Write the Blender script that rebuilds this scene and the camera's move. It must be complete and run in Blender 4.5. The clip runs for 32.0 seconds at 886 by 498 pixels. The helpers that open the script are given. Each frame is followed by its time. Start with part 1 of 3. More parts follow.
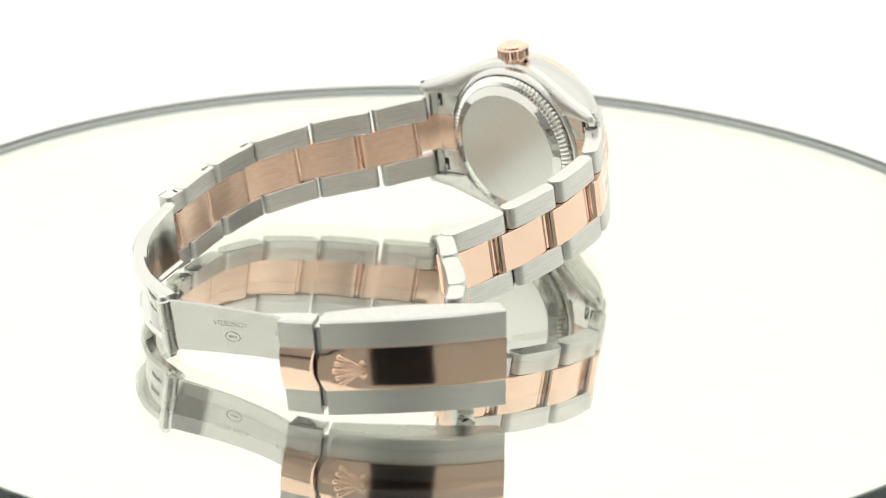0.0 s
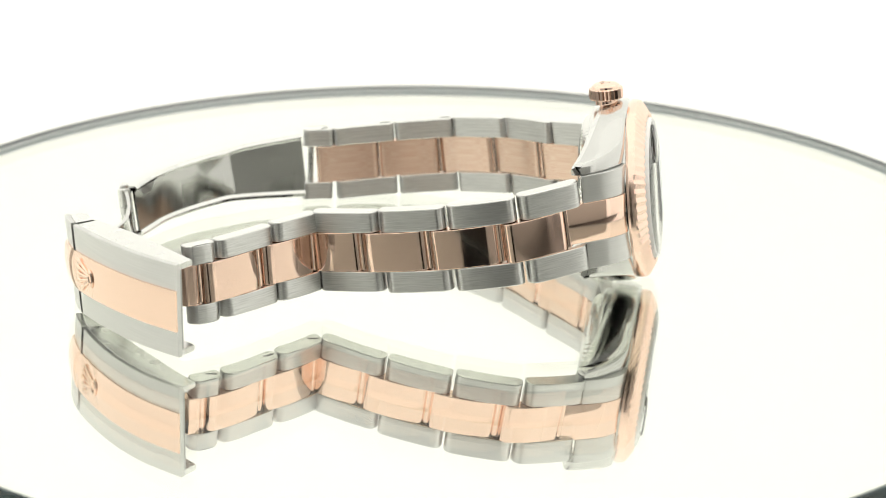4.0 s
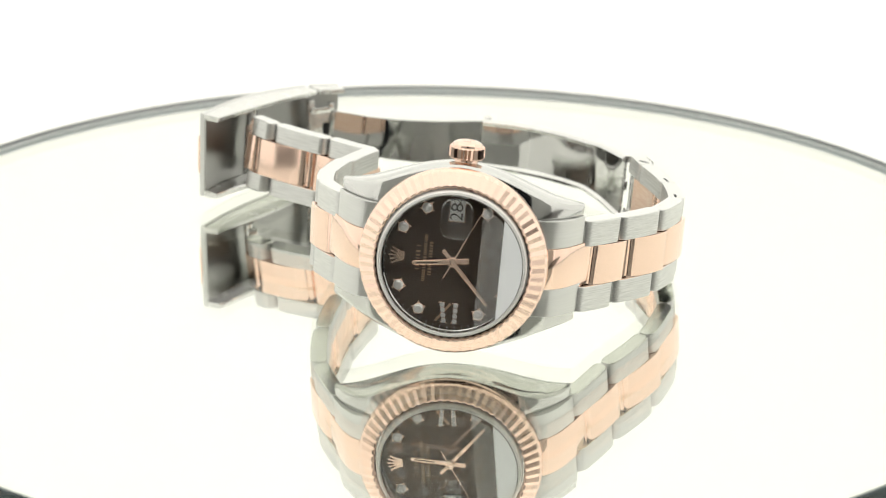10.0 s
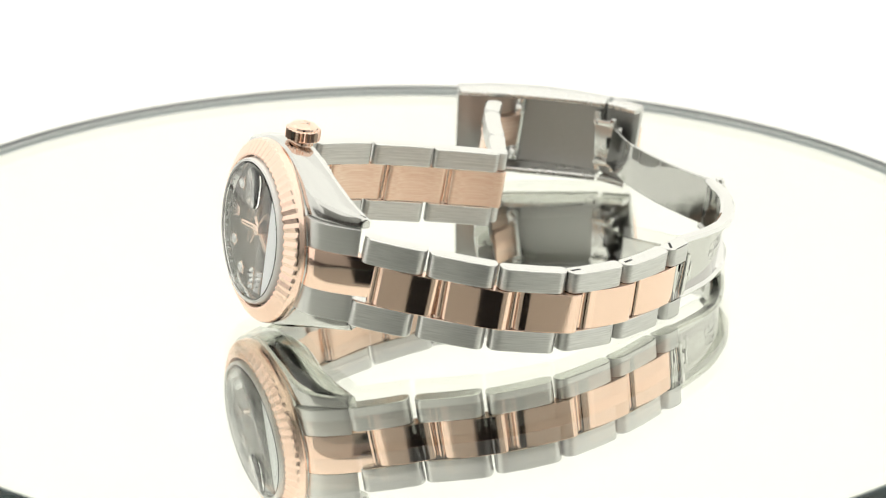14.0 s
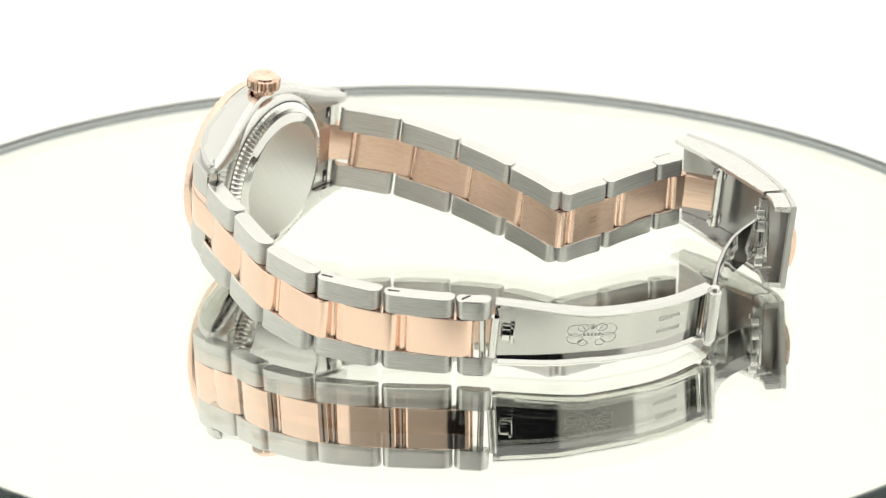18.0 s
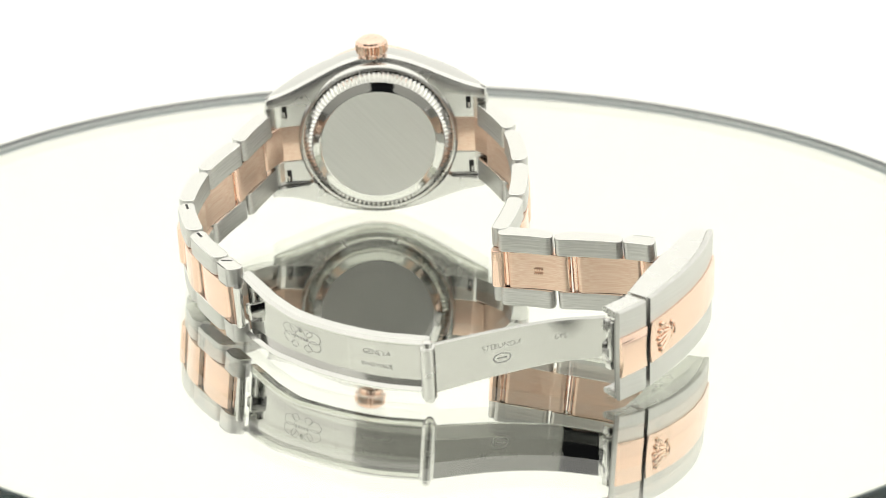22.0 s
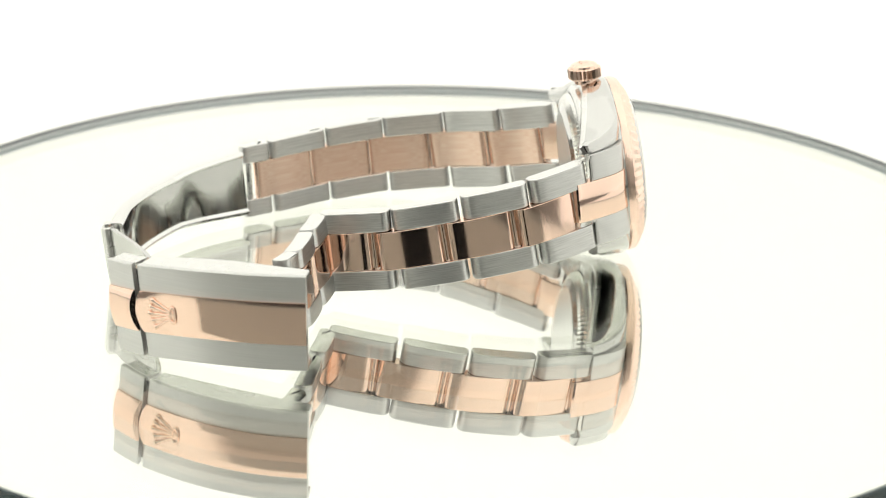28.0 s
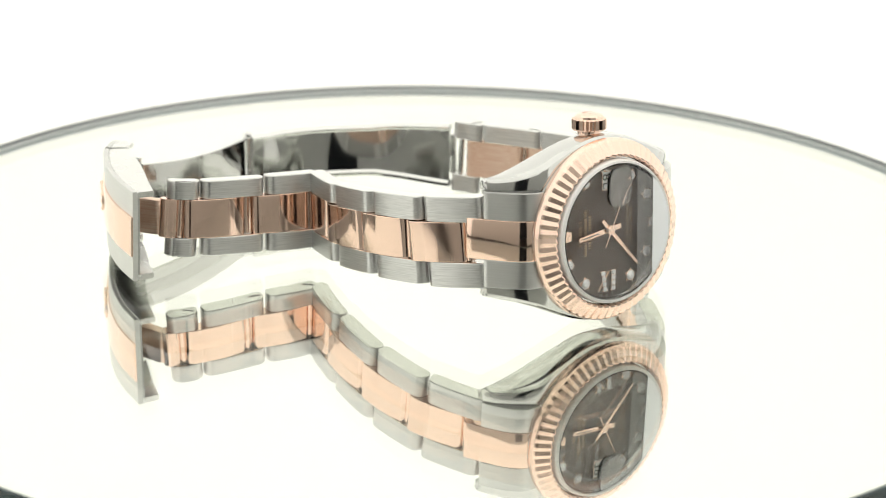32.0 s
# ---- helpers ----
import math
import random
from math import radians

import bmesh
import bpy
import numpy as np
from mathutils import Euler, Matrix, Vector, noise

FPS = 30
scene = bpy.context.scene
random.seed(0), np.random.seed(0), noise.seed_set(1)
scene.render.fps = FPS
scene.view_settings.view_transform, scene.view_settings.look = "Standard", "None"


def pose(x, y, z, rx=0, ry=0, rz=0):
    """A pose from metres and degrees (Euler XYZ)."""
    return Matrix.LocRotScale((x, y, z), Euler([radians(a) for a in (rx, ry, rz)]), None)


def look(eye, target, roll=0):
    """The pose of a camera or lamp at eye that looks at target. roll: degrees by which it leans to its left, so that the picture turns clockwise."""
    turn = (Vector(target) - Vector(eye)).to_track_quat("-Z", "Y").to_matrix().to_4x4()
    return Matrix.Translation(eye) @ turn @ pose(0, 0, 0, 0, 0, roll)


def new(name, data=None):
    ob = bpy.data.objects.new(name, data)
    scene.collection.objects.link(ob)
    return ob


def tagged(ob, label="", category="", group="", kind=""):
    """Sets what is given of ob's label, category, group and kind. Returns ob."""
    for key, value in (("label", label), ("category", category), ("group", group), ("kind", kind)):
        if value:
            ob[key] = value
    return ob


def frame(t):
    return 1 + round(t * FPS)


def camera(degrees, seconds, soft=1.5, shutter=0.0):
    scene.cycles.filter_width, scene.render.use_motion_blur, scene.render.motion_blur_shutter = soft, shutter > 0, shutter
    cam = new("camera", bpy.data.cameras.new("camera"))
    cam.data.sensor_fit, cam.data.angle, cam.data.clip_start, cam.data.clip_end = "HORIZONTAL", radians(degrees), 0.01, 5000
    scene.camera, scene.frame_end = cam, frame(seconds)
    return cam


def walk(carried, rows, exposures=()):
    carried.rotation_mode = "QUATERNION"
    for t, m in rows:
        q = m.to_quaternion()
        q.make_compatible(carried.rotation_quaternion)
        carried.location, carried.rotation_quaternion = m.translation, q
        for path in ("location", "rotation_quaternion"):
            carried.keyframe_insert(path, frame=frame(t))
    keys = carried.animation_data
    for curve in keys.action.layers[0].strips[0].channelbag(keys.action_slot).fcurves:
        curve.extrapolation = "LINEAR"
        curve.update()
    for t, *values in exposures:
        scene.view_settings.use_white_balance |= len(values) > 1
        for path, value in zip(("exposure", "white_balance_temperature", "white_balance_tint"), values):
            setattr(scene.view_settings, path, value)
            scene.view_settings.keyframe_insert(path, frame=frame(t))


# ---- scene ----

MM = 0.001

# ---- camera: fixed on its stand, looking down on the turntable ----
cam = camera(17.03, 32.0, soft=1.0)
eye = Vector((0.0, -0.475, 0.18703))
ahead = Vector((math.sin(0.00432) * math.cos(0.36634), math.cos(0.00432) * math.cos(0.36634), -math.sin(0.36634)))
still = look(eye, eye + ahead, 0.7165)
walk(cam, [(0.0, still), (32.0, still)])
cam.data.dof.use_dof = True
cam.data.dof.focus_distance = 0.49
cam.data.dof.aperture_fstop = 29.0

# ---- world: the dim room outside the light tent ----
world = bpy.data.worlds.new("room")
scene.world = world
world.use_nodes = True
world.node_tree.nodes["Background"].inputs["Color"].default_value = (0.9, 0.95, 1.0, 1)
world.node_tree.nodes["Background"].inputs["Strength"].default_value = 0.012
scene.view_settings.exposure = 0.0

TENT_GLOW = 0.68


# ---- materials ----
def material(name, colour, rough=0.3, metal=0.0, coat=0.0, spec=0.5):
    m = bpy.data.materials.new(name)
    m.use_nodes = True
    b = m.node_tree.nodes["Principled BSDF"]
    b.inputs["Base Color"].default_value = (*colour, 1)
    b.inputs["Roughness"].default_value = rough
    b.inputs["Metallic"].default_value = metal
    b.inputs["Coat Weight"].default_value = coat
    b.inputs["Specular IOR Level"].default_value = spec
    return m, m.node_tree, b


def grain(tree, scale, detail=4.0, space="Object"):
    """A noise stretched by scale, in the object's own space."""
    co = tree.nodes.new("ShaderNodeTexCoord")
    mp = tree.nodes.new("ShaderNodeMapping")
    mp.inputs["Scale"].default_value = scale
    nz = tree.nodes.new("ShaderNodeTexNoise")
    nz.inputs["Scale"].default_value = 1.0
    nz.inputs["Detail"].default_value = detail
    tree.links.new(co.outputs[space], mp.inputs["Vector"])
    tree.links.new(mp.outputs["Vector"], nz.inputs["Vector"])
    return nz


def ramp(tree, socket, lo, hi, a=0.3, b=0.7):
    r = tree.nodes.new("ShaderNodeMapRange")
    r.inputs["From Min"].default_value, r.inputs["From Max"].default_value = a, b
    r.inputs["To Min"].default_value, r.inputs["To Max"].default_value = lo, hi
    tree.links.new(socket, r.inputs["Value"])
    return r.outputs["Result"]


def tint(tree, socket, c0, c1, target):
    mix = tree.nodes.new("ShaderNodeMix")
    mix.data_type = "RGBA"
    mix.inputs["A"].default_value, mix.inputs["B"].default_value = (*c0, 1), (*c1, 1)
    tree.links.new(socket, mix.inputs["Factor"])
    tree.links.new(mix.outputs["Result"], target)


def bump(tree, socket, target, strength, distance):
    bp = tree.nodes.new("ShaderNodeBump")
    bp.inputs["Strength"].default_value, bp.inputs["Distance"].default_value = strength, distance
    tree.links.new(socket, bp.inputs["Height"])
    tree.links.new(bp.outputs["Normal"], target)


def brushed(name, c0, c1, rough, scale=(140, 7000, 7000), across=(0, 0, 1), relief=0.3):
    """Metal with fine brush lines along the piece's own x axis and soft smears; it spreads light across the lines."""
    m, t, b = material(name, c0, rough, 1.0)
    lines = grain(t, scale, 1.5)
    smear = grain(t, (260, 420, 420), 2.0)
    tint(t, ramp(t, lines.outputs["Fac"], 0, 1), c0, c1, b.inputs["Base Color"])
    t.links.new(ramp(t, smear.outputs["Fac"], rough - 0.012, rough + 0.018), b.inputs["Roughness"])
    bump(t, lines.outputs["Fac"], b.inputs["Normal"], relief, 0.000012)
    turn = t.nodes.new("ShaderNodeVectorTransform")
    turn.vector_type, turn.convert_from, turn.convert_to = "VECTOR", "OBJECT", "WORLD"
    turn.inputs["Vector"].default_value = across
    t.links.new(turn.outputs["Vector"], b.inputs["Tangent"])
    b.inputs["Anisotropic"].default_value = 0.75
    return m


def polished(name, c, rough=0.05):
    """Bright metal with a few faint handling smears."""
    m, t, b = material(name, c, rough, 1.0)
    smear = grain(t, (300, 300, 300), 3.0)
    t.links.new(ramp(t, smear.outputs["Fac"], rough * 0.92, rough * 1.1), b.inputs["Roughness"])
    return m


STEEL = brushed("brushed_steel", (0.56, 0.56, 0.549), (0.72, 0.72, 0.708), 0.34)
STEEL_EDGE = polished("polished_link_edge", (0.74, 0.74, 0.72), 0.17)
STEEL_SOFT = polished("satin_steel", (0.73, 0.73, 0.717), 0.26)
STEEL_CASE = polished("polished_case_steel", (0.61, 0.61, 0.597), 0.11)
STEEL_COVER = brushed("satin_clasp_steel", (0.63, 0.63, 0.617), (0.68, 0.68, 0.667), 0.36, (90, 90, 7500), (0, 0, 1), 0.15)
STEEL_LUG = brushed("brushed_end_link_steel", (0.62, 0.62, 0.608), (0.66, 0.66, 0.648), 0.32, (140, 9000, 140), (0, 1, 0), 0.15)
STEEL_FLUTE = polished("fluted_back_steel", (0.80, 0.80, 0.78), 0.22)
STEEL_PANEL = polished("blade_panel_steel", (0.60, 0.60, 0.585), 0.09)
STEEL_BACK = brushed("brushed_back_steel", (0.76, 0.76, 0.747), (0.80, 0.80, 0.787), 0.29, (110, 6500, 6500), (0, 1, 0), 0.12)
STEEL_BRIGHT = polished("polished_steel", (0.71, 0.71, 0.695), 0.05)


def rolled(name, c, rough):
    """Bright pressed sheet that is not quite flat."""
    m, t, b = material(name, c, rough, 1.0)
    wave = grain(t, (95, 95, 60), 0.0)
    bump(t, wave.outputs["Fac"], b.inputs["Normal"], 0.5, 0.0011)
    return m


STEEL_SHEET = rolled("polished_sheet_steel", (0.57, 0.57, 0.558), 0.06)
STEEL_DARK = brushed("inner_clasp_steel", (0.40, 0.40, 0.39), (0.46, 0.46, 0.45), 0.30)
GOLD = polished("polished_rose_gold", (0.90, 0.665, 0.548), 0.085)
GOLD_BRUSHED = brushed("brushed_rose_gold", (0.86, 0.60, 0.46), (0.98, 0.77, 0.64), 0.32)
GOLD_SATIN = polished("satin_rose_gold", (0.91, 0.675, 0.545), 0.22)
GOLD_FLUTED = polished("fluted_rose_gold", (0.91, 0.675, 0.565), 0.19)
SLOT = material("dark_recess", (0.02, 0.02, 0.02), 0.6)[0]
INK_GOLD = material("gold_print", (0.38, 0.25, 0.16), 0.35, 0.7)[0]
INK_GREY = material("engraved_grey", (0.52, 0.52, 0.51), 0.45, 0.8)[0]
INK_BLACK = material("black_print", (0.012, 0.012, 0.014), 0.5)[0]
WHITE_DISC = material("white_date_disc", (0.88, 0.89, 0.88), 0.5)[0]


def dial_material():
    m, t, b = material("chocolate_dial", (0.030, 0.0185, 0.0135), 0.30, 0.45, 0.0)
    co = t.nodes.new("ShaderNodeTexCoord")
    gr = t.nodes.new("ShaderNodeTexGradient")
    gr.gradient_type = "RADIAL"
    nz = t.nodes.new("ShaderNodeTexNoise")
    nz.noise_dimensions = "1D"
    nz.inputs["Scale"].default_value = 260.0
    nz.inputs["Detail"].default_value = 4.0
    t.links.new(co.outputs["Object"], gr.inputs["Vector"])
    t.links.new(gr.outputs["Fac"], nz.inputs["W"])
    tint(t, nz.outputs["Fac"], (0.058, 0.035, 0.024), (0.072, 0.044, 0.030), b.inputs["Base Color"])
    t.links.new(ramp(t, nz.outputs["Fac"], 0.29, 0.33), b.inputs["Roughness"])
    return m


def glass(name, colour, ior=1.5, rough=0.0):
    m, t, b = material(name, colour, rough)
    b.inputs["Transmission Weight"].default_value = 1.0
    b.inputs["IOR"].default_value = ior
    return m


def film_material():
    """Clear plastic film, scratched and cloudy."""
    m = bpy.data.materials.new("scratched_clear_film")
    m.use_nodes = True
    t = m.node_tree
    b = t.nodes["Principled BSDF"]
    b.inputs["Base Color"].default_value = (0.66, 0.65, 0.64, 1)
    b.inputs["Roughness"].default_value = 0.35
    cloud = grain(t, (900, 900, 900), 4.0)
    scratch = grain(t, (1500, 6200, 1500), 6.0)
    add = t.nodes.new("ShaderNodeMath")
    add.operation = "MULTIPLY"
    t.links.new(ramp(t, cloud.outputs["Fac"], 0.42, 0.85, 0.35, 0.7), add.inputs[0])
    t.links.new(ramp(t, scratch.outputs["Fac"], 0.16, 0.46, 0.42, 0.66), add.inputs[1])
    t.links.new(add.outputs["Value"], b.inputs["Alpha"])
    return m


DIAL = dial_material()
CRYSTAL = glass("sapphire_crystal", (1, 1, 1), 1.40)
LENS = glass("magnifier_sapphire", (1, 1, 1), 1.65)
DIAMOND = material("brilliant_stone", (0.97, 0.975, 0.98), 0.02, 0.5)[0]
FILM = film_material()
STICKER = material("pale_protective_sticker", (0.92, 0.94, 0.97), 0.4, 0.0, 0.2)[0]
MIRROR_GLASS = glass("clear_float_glass", (0.965, 0.985, 0.970), 1.5)
SILVER = material("silvered_backing", (0.905, 0.907, 0.862), 0.0, 1.0)[0]
# dark and pale tones carry the shading seen in the glass edge
EDGE = material("shaded_ground_edge", (0.005, 0.040, 0.043), 0.55)[0]
MARGIN = material("pale_margin_and_edge", (0.23, 0.31, 0.305), 0.5)[0]
BLACK_PLASTIC = material("black_turntable_plastic", (0.012, 0.014, 0.014), 0.4)[0]


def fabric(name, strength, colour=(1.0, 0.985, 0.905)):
    """White cloth or sheet; its emission stands in for light on or through it."""
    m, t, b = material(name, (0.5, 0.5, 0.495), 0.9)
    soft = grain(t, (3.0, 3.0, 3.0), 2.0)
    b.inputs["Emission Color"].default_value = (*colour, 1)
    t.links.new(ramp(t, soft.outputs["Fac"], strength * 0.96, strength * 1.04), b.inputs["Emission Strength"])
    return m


# no lamps are built: emission lights the tent, most at the top
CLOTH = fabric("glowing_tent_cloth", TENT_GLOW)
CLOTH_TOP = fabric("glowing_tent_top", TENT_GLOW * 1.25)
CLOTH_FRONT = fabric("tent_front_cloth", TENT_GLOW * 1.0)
# the table sheet is no lamp: its glow is added brightness
SWEEP = fabric("glowing_sweep", 0.5)


def table_material():
    m, t, b = material("dark_table", (0.06, 0.055, 0.05), 0.5)
    streak = grain(t, (4.0, 60.0, 60.0), 5.0)
    tint(t, streak.outputs["Fac"], (0.045, 0.04, 0.036), (0.085, 0.078, 0.07), b.inputs["Base Color"])
    return m


TABLE = table_material()
# for the added boards that dim what the metal reflects
BOARD = material("grey_board", (0.39, 0.39, 0.375), 0.8)[0]


# ---- mesh helpers; measures in millimetres ----
def mesh_of(name, bm, mat, smooth=None):
    me = bpy.data.meshes.new(name)
    bmesh.ops.recalc_face_normals(bm, faces=bm.faces[:])
    bmesh.ops.scale(bm, vec=(MM, MM, MM), verts=bm.verts[:])
    bm.to_mesh(me)
    bm.free()
    me.materials.append(mat)
    if smooth:
        me.polygons.foreach_set("use_smooth", [True] * len(me.polygons))
        me.set_sharp_from_angle(angle=radians(smooth))
    return me


def part(name, bm, mat, parent=None, label="", m=None, smooth=35):
    """Links a bmesh, or a mesh, as one object under a thing or a part."""
    me = bm if isinstance(bm, bpy.types.Mesh) else mesh_of(name, bm, mat, smooth)
    ob = new(name, me)
    if parent is not None:
        ob.parent = parent
    if m is not None:
        ob.matrix_basis = m
    if label:
        tagged(ob, label)
    return ob


def faced(ob, mat, test):
    """Gives those faces of ob that pass the test a second material."""
    ob.data.materials.append(mat)
    for face in ob.data.polygons:
        face.material_index = int(test(face.normal))
    return ob


def mm_pose(x, y, z, rx=0, ry=0, rz=0):
    return pose(x * MM, y * MM, z * MM, rx, ry, rz)


def prism(profile, z0, z1, bev=0.0):
    """A closed outline in x, y drawn out from z0 to z1, its rims bevelled."""
    bm = bmesh.new()
    n = len(profile)
    pts = [Vector(p) for p in profile]
    area = sum(pts[i].x * pts[(i + 1) % n].y - pts[(i + 1) % n].x * pts[i].y for i in range(n))
    if area < 0:
        pts.reverse()

    def inset(d):
        out = []
        for i in range(n):
            a, b, c = pts[i - 1], pts[i], pts[(i + 1) % n]
            e1, e2 = (b - a).normalized(), (c - b).normalized()
            nn = Vector((-(e1.y + e2.y), e1.x + e2.x))
            nn = nn.normalized() if nn.length > 1e-9 else Vector((-e1.y, e1.x))
            out.append(b + nn * d)
        return out
    rows = [(z0, 0.0), (z1, 0.0)] if bev <= 0 else [(z0, bev), (z0 + 0.3 * bev, 0.3 * bev), (z0 + bev, 0.0), (z1 - bev, 0.0), (z1 - 0.3 * bev, 0.3 * bev), (z1, bev)]
    rings = [[bm.verts.new((p.x, p.y, z)) for p in (inset(d) if d else pts)] for z, d in rows]
    for r0, r1 in zip(rings, rings[1:]):
        for i in range(n):
            bm.faces.new((r0[i], r0[(i + 1) % n], r1[(i + 1) % n], r1[i]))
    bm.faces.new(rings[0][::-1])
    bm.faces.new(rings[-1])
    return bm


def box(sx, sy, sz, bev=0.1, at=(0, 0, 0)):
    x, y = sx / 2, sy / 2
    c = min(bev, x * 0.6, y * 0.6)
    prof = [(x - c, -y), (x, -y + c), (x, y - c), (x - c, y), (-x + c, y), (-x, y - c), (-x, -y + c), (-x + c, -y)]
    bm = prism(prof, -sz / 2, sz / 2, min(bev, sz * 0.3))
    bmesh.ops.translate(bm, vec=at, verts=bm.verts[:])
    return bm


def lathe(profile, n=96, closed=False):
    """Radius, z pairs spun round z."""
    bm = bmesh.new()
    rings = []
    for r, z in profile:
        if r < 1e-6:
            rings.append([bm.verts.new((0, 0, z))])
        else:
            rings.append([bm.verts.new((r * math.cos(2 * math.pi * i / n), r * math.sin(2 * math.pi * i / n), z)) for i in range(n)])
    pairs = list(zip(rings, rings[1:]))
    if closed:
        pairs.append((rings[-1], rings[0]))
    for a, b in pairs:
        for i in range(n):
            j = (i + 1) % n
            if len(a) == 1:
                bm.faces.new((a[0], b[i], b[j]))
            elif len(b) == 1:
                bm.faces.new((a[i], a[j], b[0]))
            else:
                bm.faces.new((a[i], a[j], b[j], b[i]))
    return bm


def merge(*bms):
    out = bmesh.new()
    for b in bms:
        me = bpy.data.meshes.new("tmp")
        b.to_mesh(me)
        b.free()
        out.from_mesh(me)
        bpy.data.meshes.remove(me)
    return out


def moved(bm, m):
    bmesh.ops.transform(bm, matrix=m, verts=bm.verts[:])
    return bm


def sweep(path, section, ups):
    """A closed section (outward, along up) swept along a path of points, with its outward way to the left of travel."""
    bm = bmesh.new()
    rings = []
    n = len(path)
    for i, p in enumerate(path):
        tan = (Vector(path[min(i + 1, n - 1)]) - Vector(path[max(i - 1, 0)])).normalized()
        up = (Vector(ups[i]) - tan * tan.dot(Vector(ups[i]))).normalized()
        out = up.cross(tan)
        sec = section(i / (n - 1))
        rings.append([bm.verts.new(Vector(p) + out * a + up * b) for a, b in sec])
    k = len(rings[0])
    for r0, r1 in zip(rings, rings[1:]):
        for i in range(k):
            bm.faces.new((r0[i], r0[(i + 1) % k], r1[(i + 1) % k], r1[i]))
    bm.faces.new(rings[0][::-1])
    bm.faces.new(rings[-1])
    return bm


def curve_points(pts, n):
    """n points spaced evenly along a smooth curve through pts."""
    P = [Vector(p) for p in pts]
    P = [P[0] * 2 - P[1]] + P + [P[-1] * 2 - P[-2]]
    fine = []
    for i in range(1, len(P) - 2):
        for k in range(24):
            u = k / 24
            a, b, c, d = P[i - 1], P[i], P[i + 1], P[i + 2]
            fine.append(0.5 * ((2 * b) + (c - a) * u + (2 * a - 5 * b + 4 * c - d) * u * u + (3 * b - a - 3 * c + d) * u ** 3))
    fine.append(P[-2])
    run = [0.0]
    for a, b in zip(fine, fine[1:]):
        run.append(run[-1] + (b - a).length)
    out, j = [], 0
    for k in range(n):
        s = run[-1] * k / (n - 1)
        while j < len(run) - 2 and run[j + 1] < s:
            j += 1
        f = (s - run[j]) / max(run[j + 1] - run[j], 1e-9)
        out.append(fine[j].lerp(fine[j + 1], min(max(f, 0), 1)))
    return out


def lettering(text, size, depth=0.02):
    """Words as a mesh, centred, reading along x with z as its normal; millimetres."""
    cu = bpy.data.curves.new("words", "FONT")
    cu.body, cu.size, cu.extrude = text, size * MM, depth * MM
    cu.align_x, cu.align_y = "CENTER", "CENTER"
    cu.offset = -0.012 * size * MM
    tmp = bpy.data.objects.new("words", cu)
    scene.collection.objects.link(tmp)
    me = bpy.data.meshes.new_from_object(tmp.evaluated_get(bpy.context.evaluated_depsgraph_get()))
    bpy.data.objects.remove(tmp)
    return me


def laid(me, path, i, side, off):
    """Bends a flat mesh that reads along x on to a swept sheet: round point i of its path, side along its width, off outwards."""
    step = (path[i + 1] - path[i]).length
    for v in me.vertices:
        x, y, z = v.co / MM
        f = min(max(i - x / step, 1.0), len(path) - 2.001)
        k = int(f)
        tan = (path[k + 1] - path[k - 1]).lerp(path[min(k + 2, len(path) - 1)] - path[k], f - k).normalized()
        up = (LEAN - tan * LEAN.dot(tan)).normalized()
        p = path[k].lerp(path[k + 1], f - k)
        v.co = (p + up.cross(tan) * (off + z) + up * (side + y)) * MM
    return me


# ---- the light tent and its white sweep ----
def slab(name, size, at, mat, label, category="light tent"):
    bm = bmesh.new()
    bmesh.ops.create_cube(bm, size=1.0)
    bmesh.ops.scale(bm, vec=size, verts=bm.verts[:])
    me = mesh_of(name, moved(bm, Matrix.Scale(1000.0, 4)), mat)
    ob = new(name, me)
    ob.location = at
    return tagged(ob, label, category, kind="structure")


FLOOR_Z = -0.045
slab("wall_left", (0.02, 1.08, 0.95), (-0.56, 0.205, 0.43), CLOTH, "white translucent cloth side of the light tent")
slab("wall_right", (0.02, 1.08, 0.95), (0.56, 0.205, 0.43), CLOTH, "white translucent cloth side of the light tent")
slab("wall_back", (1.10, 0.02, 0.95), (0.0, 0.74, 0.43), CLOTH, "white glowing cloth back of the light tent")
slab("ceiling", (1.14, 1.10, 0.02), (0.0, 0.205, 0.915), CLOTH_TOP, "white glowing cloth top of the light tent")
slab("ground", (1.14, 0.895, 0.02), (0.0, 0.3025, FLOOR_Z - 0.01), SWEEP, "seamless white table sheet under the turntable, with added glow", "backdrop")
OPEN_0, OPEN_1, OPEN_TOP, FRONT_Y, SILL = -0.036, 0.074, 0.168, -0.33, 0.190
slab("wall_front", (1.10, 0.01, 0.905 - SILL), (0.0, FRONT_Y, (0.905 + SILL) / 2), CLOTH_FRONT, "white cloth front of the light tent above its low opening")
# grey boards, out of view: added for the brown tones reflected in the gold
slab("wall_front", (OPEN_1 - OPEN_0, 0.008, SILL - OPEN_TOP), ((OPEN_0 + OPEN_1) / 2, FRONT_Y - 0.012, (SILL + OPEN_TOP) / 2), BOARD, "unseen grey board over the viewing slot, added to dim reflections")
for x0, x1 in ((-0.38, OPEN_0), (OPEN_1, 0.45)):
    slab("wall_front", (x1 - x0, 0.008, SILL - FLOOR_Z), ((x0 + x1) / 2, FRONT_Y - 0.012, (SILL + FLOOR_Z) / 2), BOARD, "unseen grey board in the low tent front, added to dim reflections")
for x0, x1 in ((-0.55, -0.38), (0.45, 0.55)):
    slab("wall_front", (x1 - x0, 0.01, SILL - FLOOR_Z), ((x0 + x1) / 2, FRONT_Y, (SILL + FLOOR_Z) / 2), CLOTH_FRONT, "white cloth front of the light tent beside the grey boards")
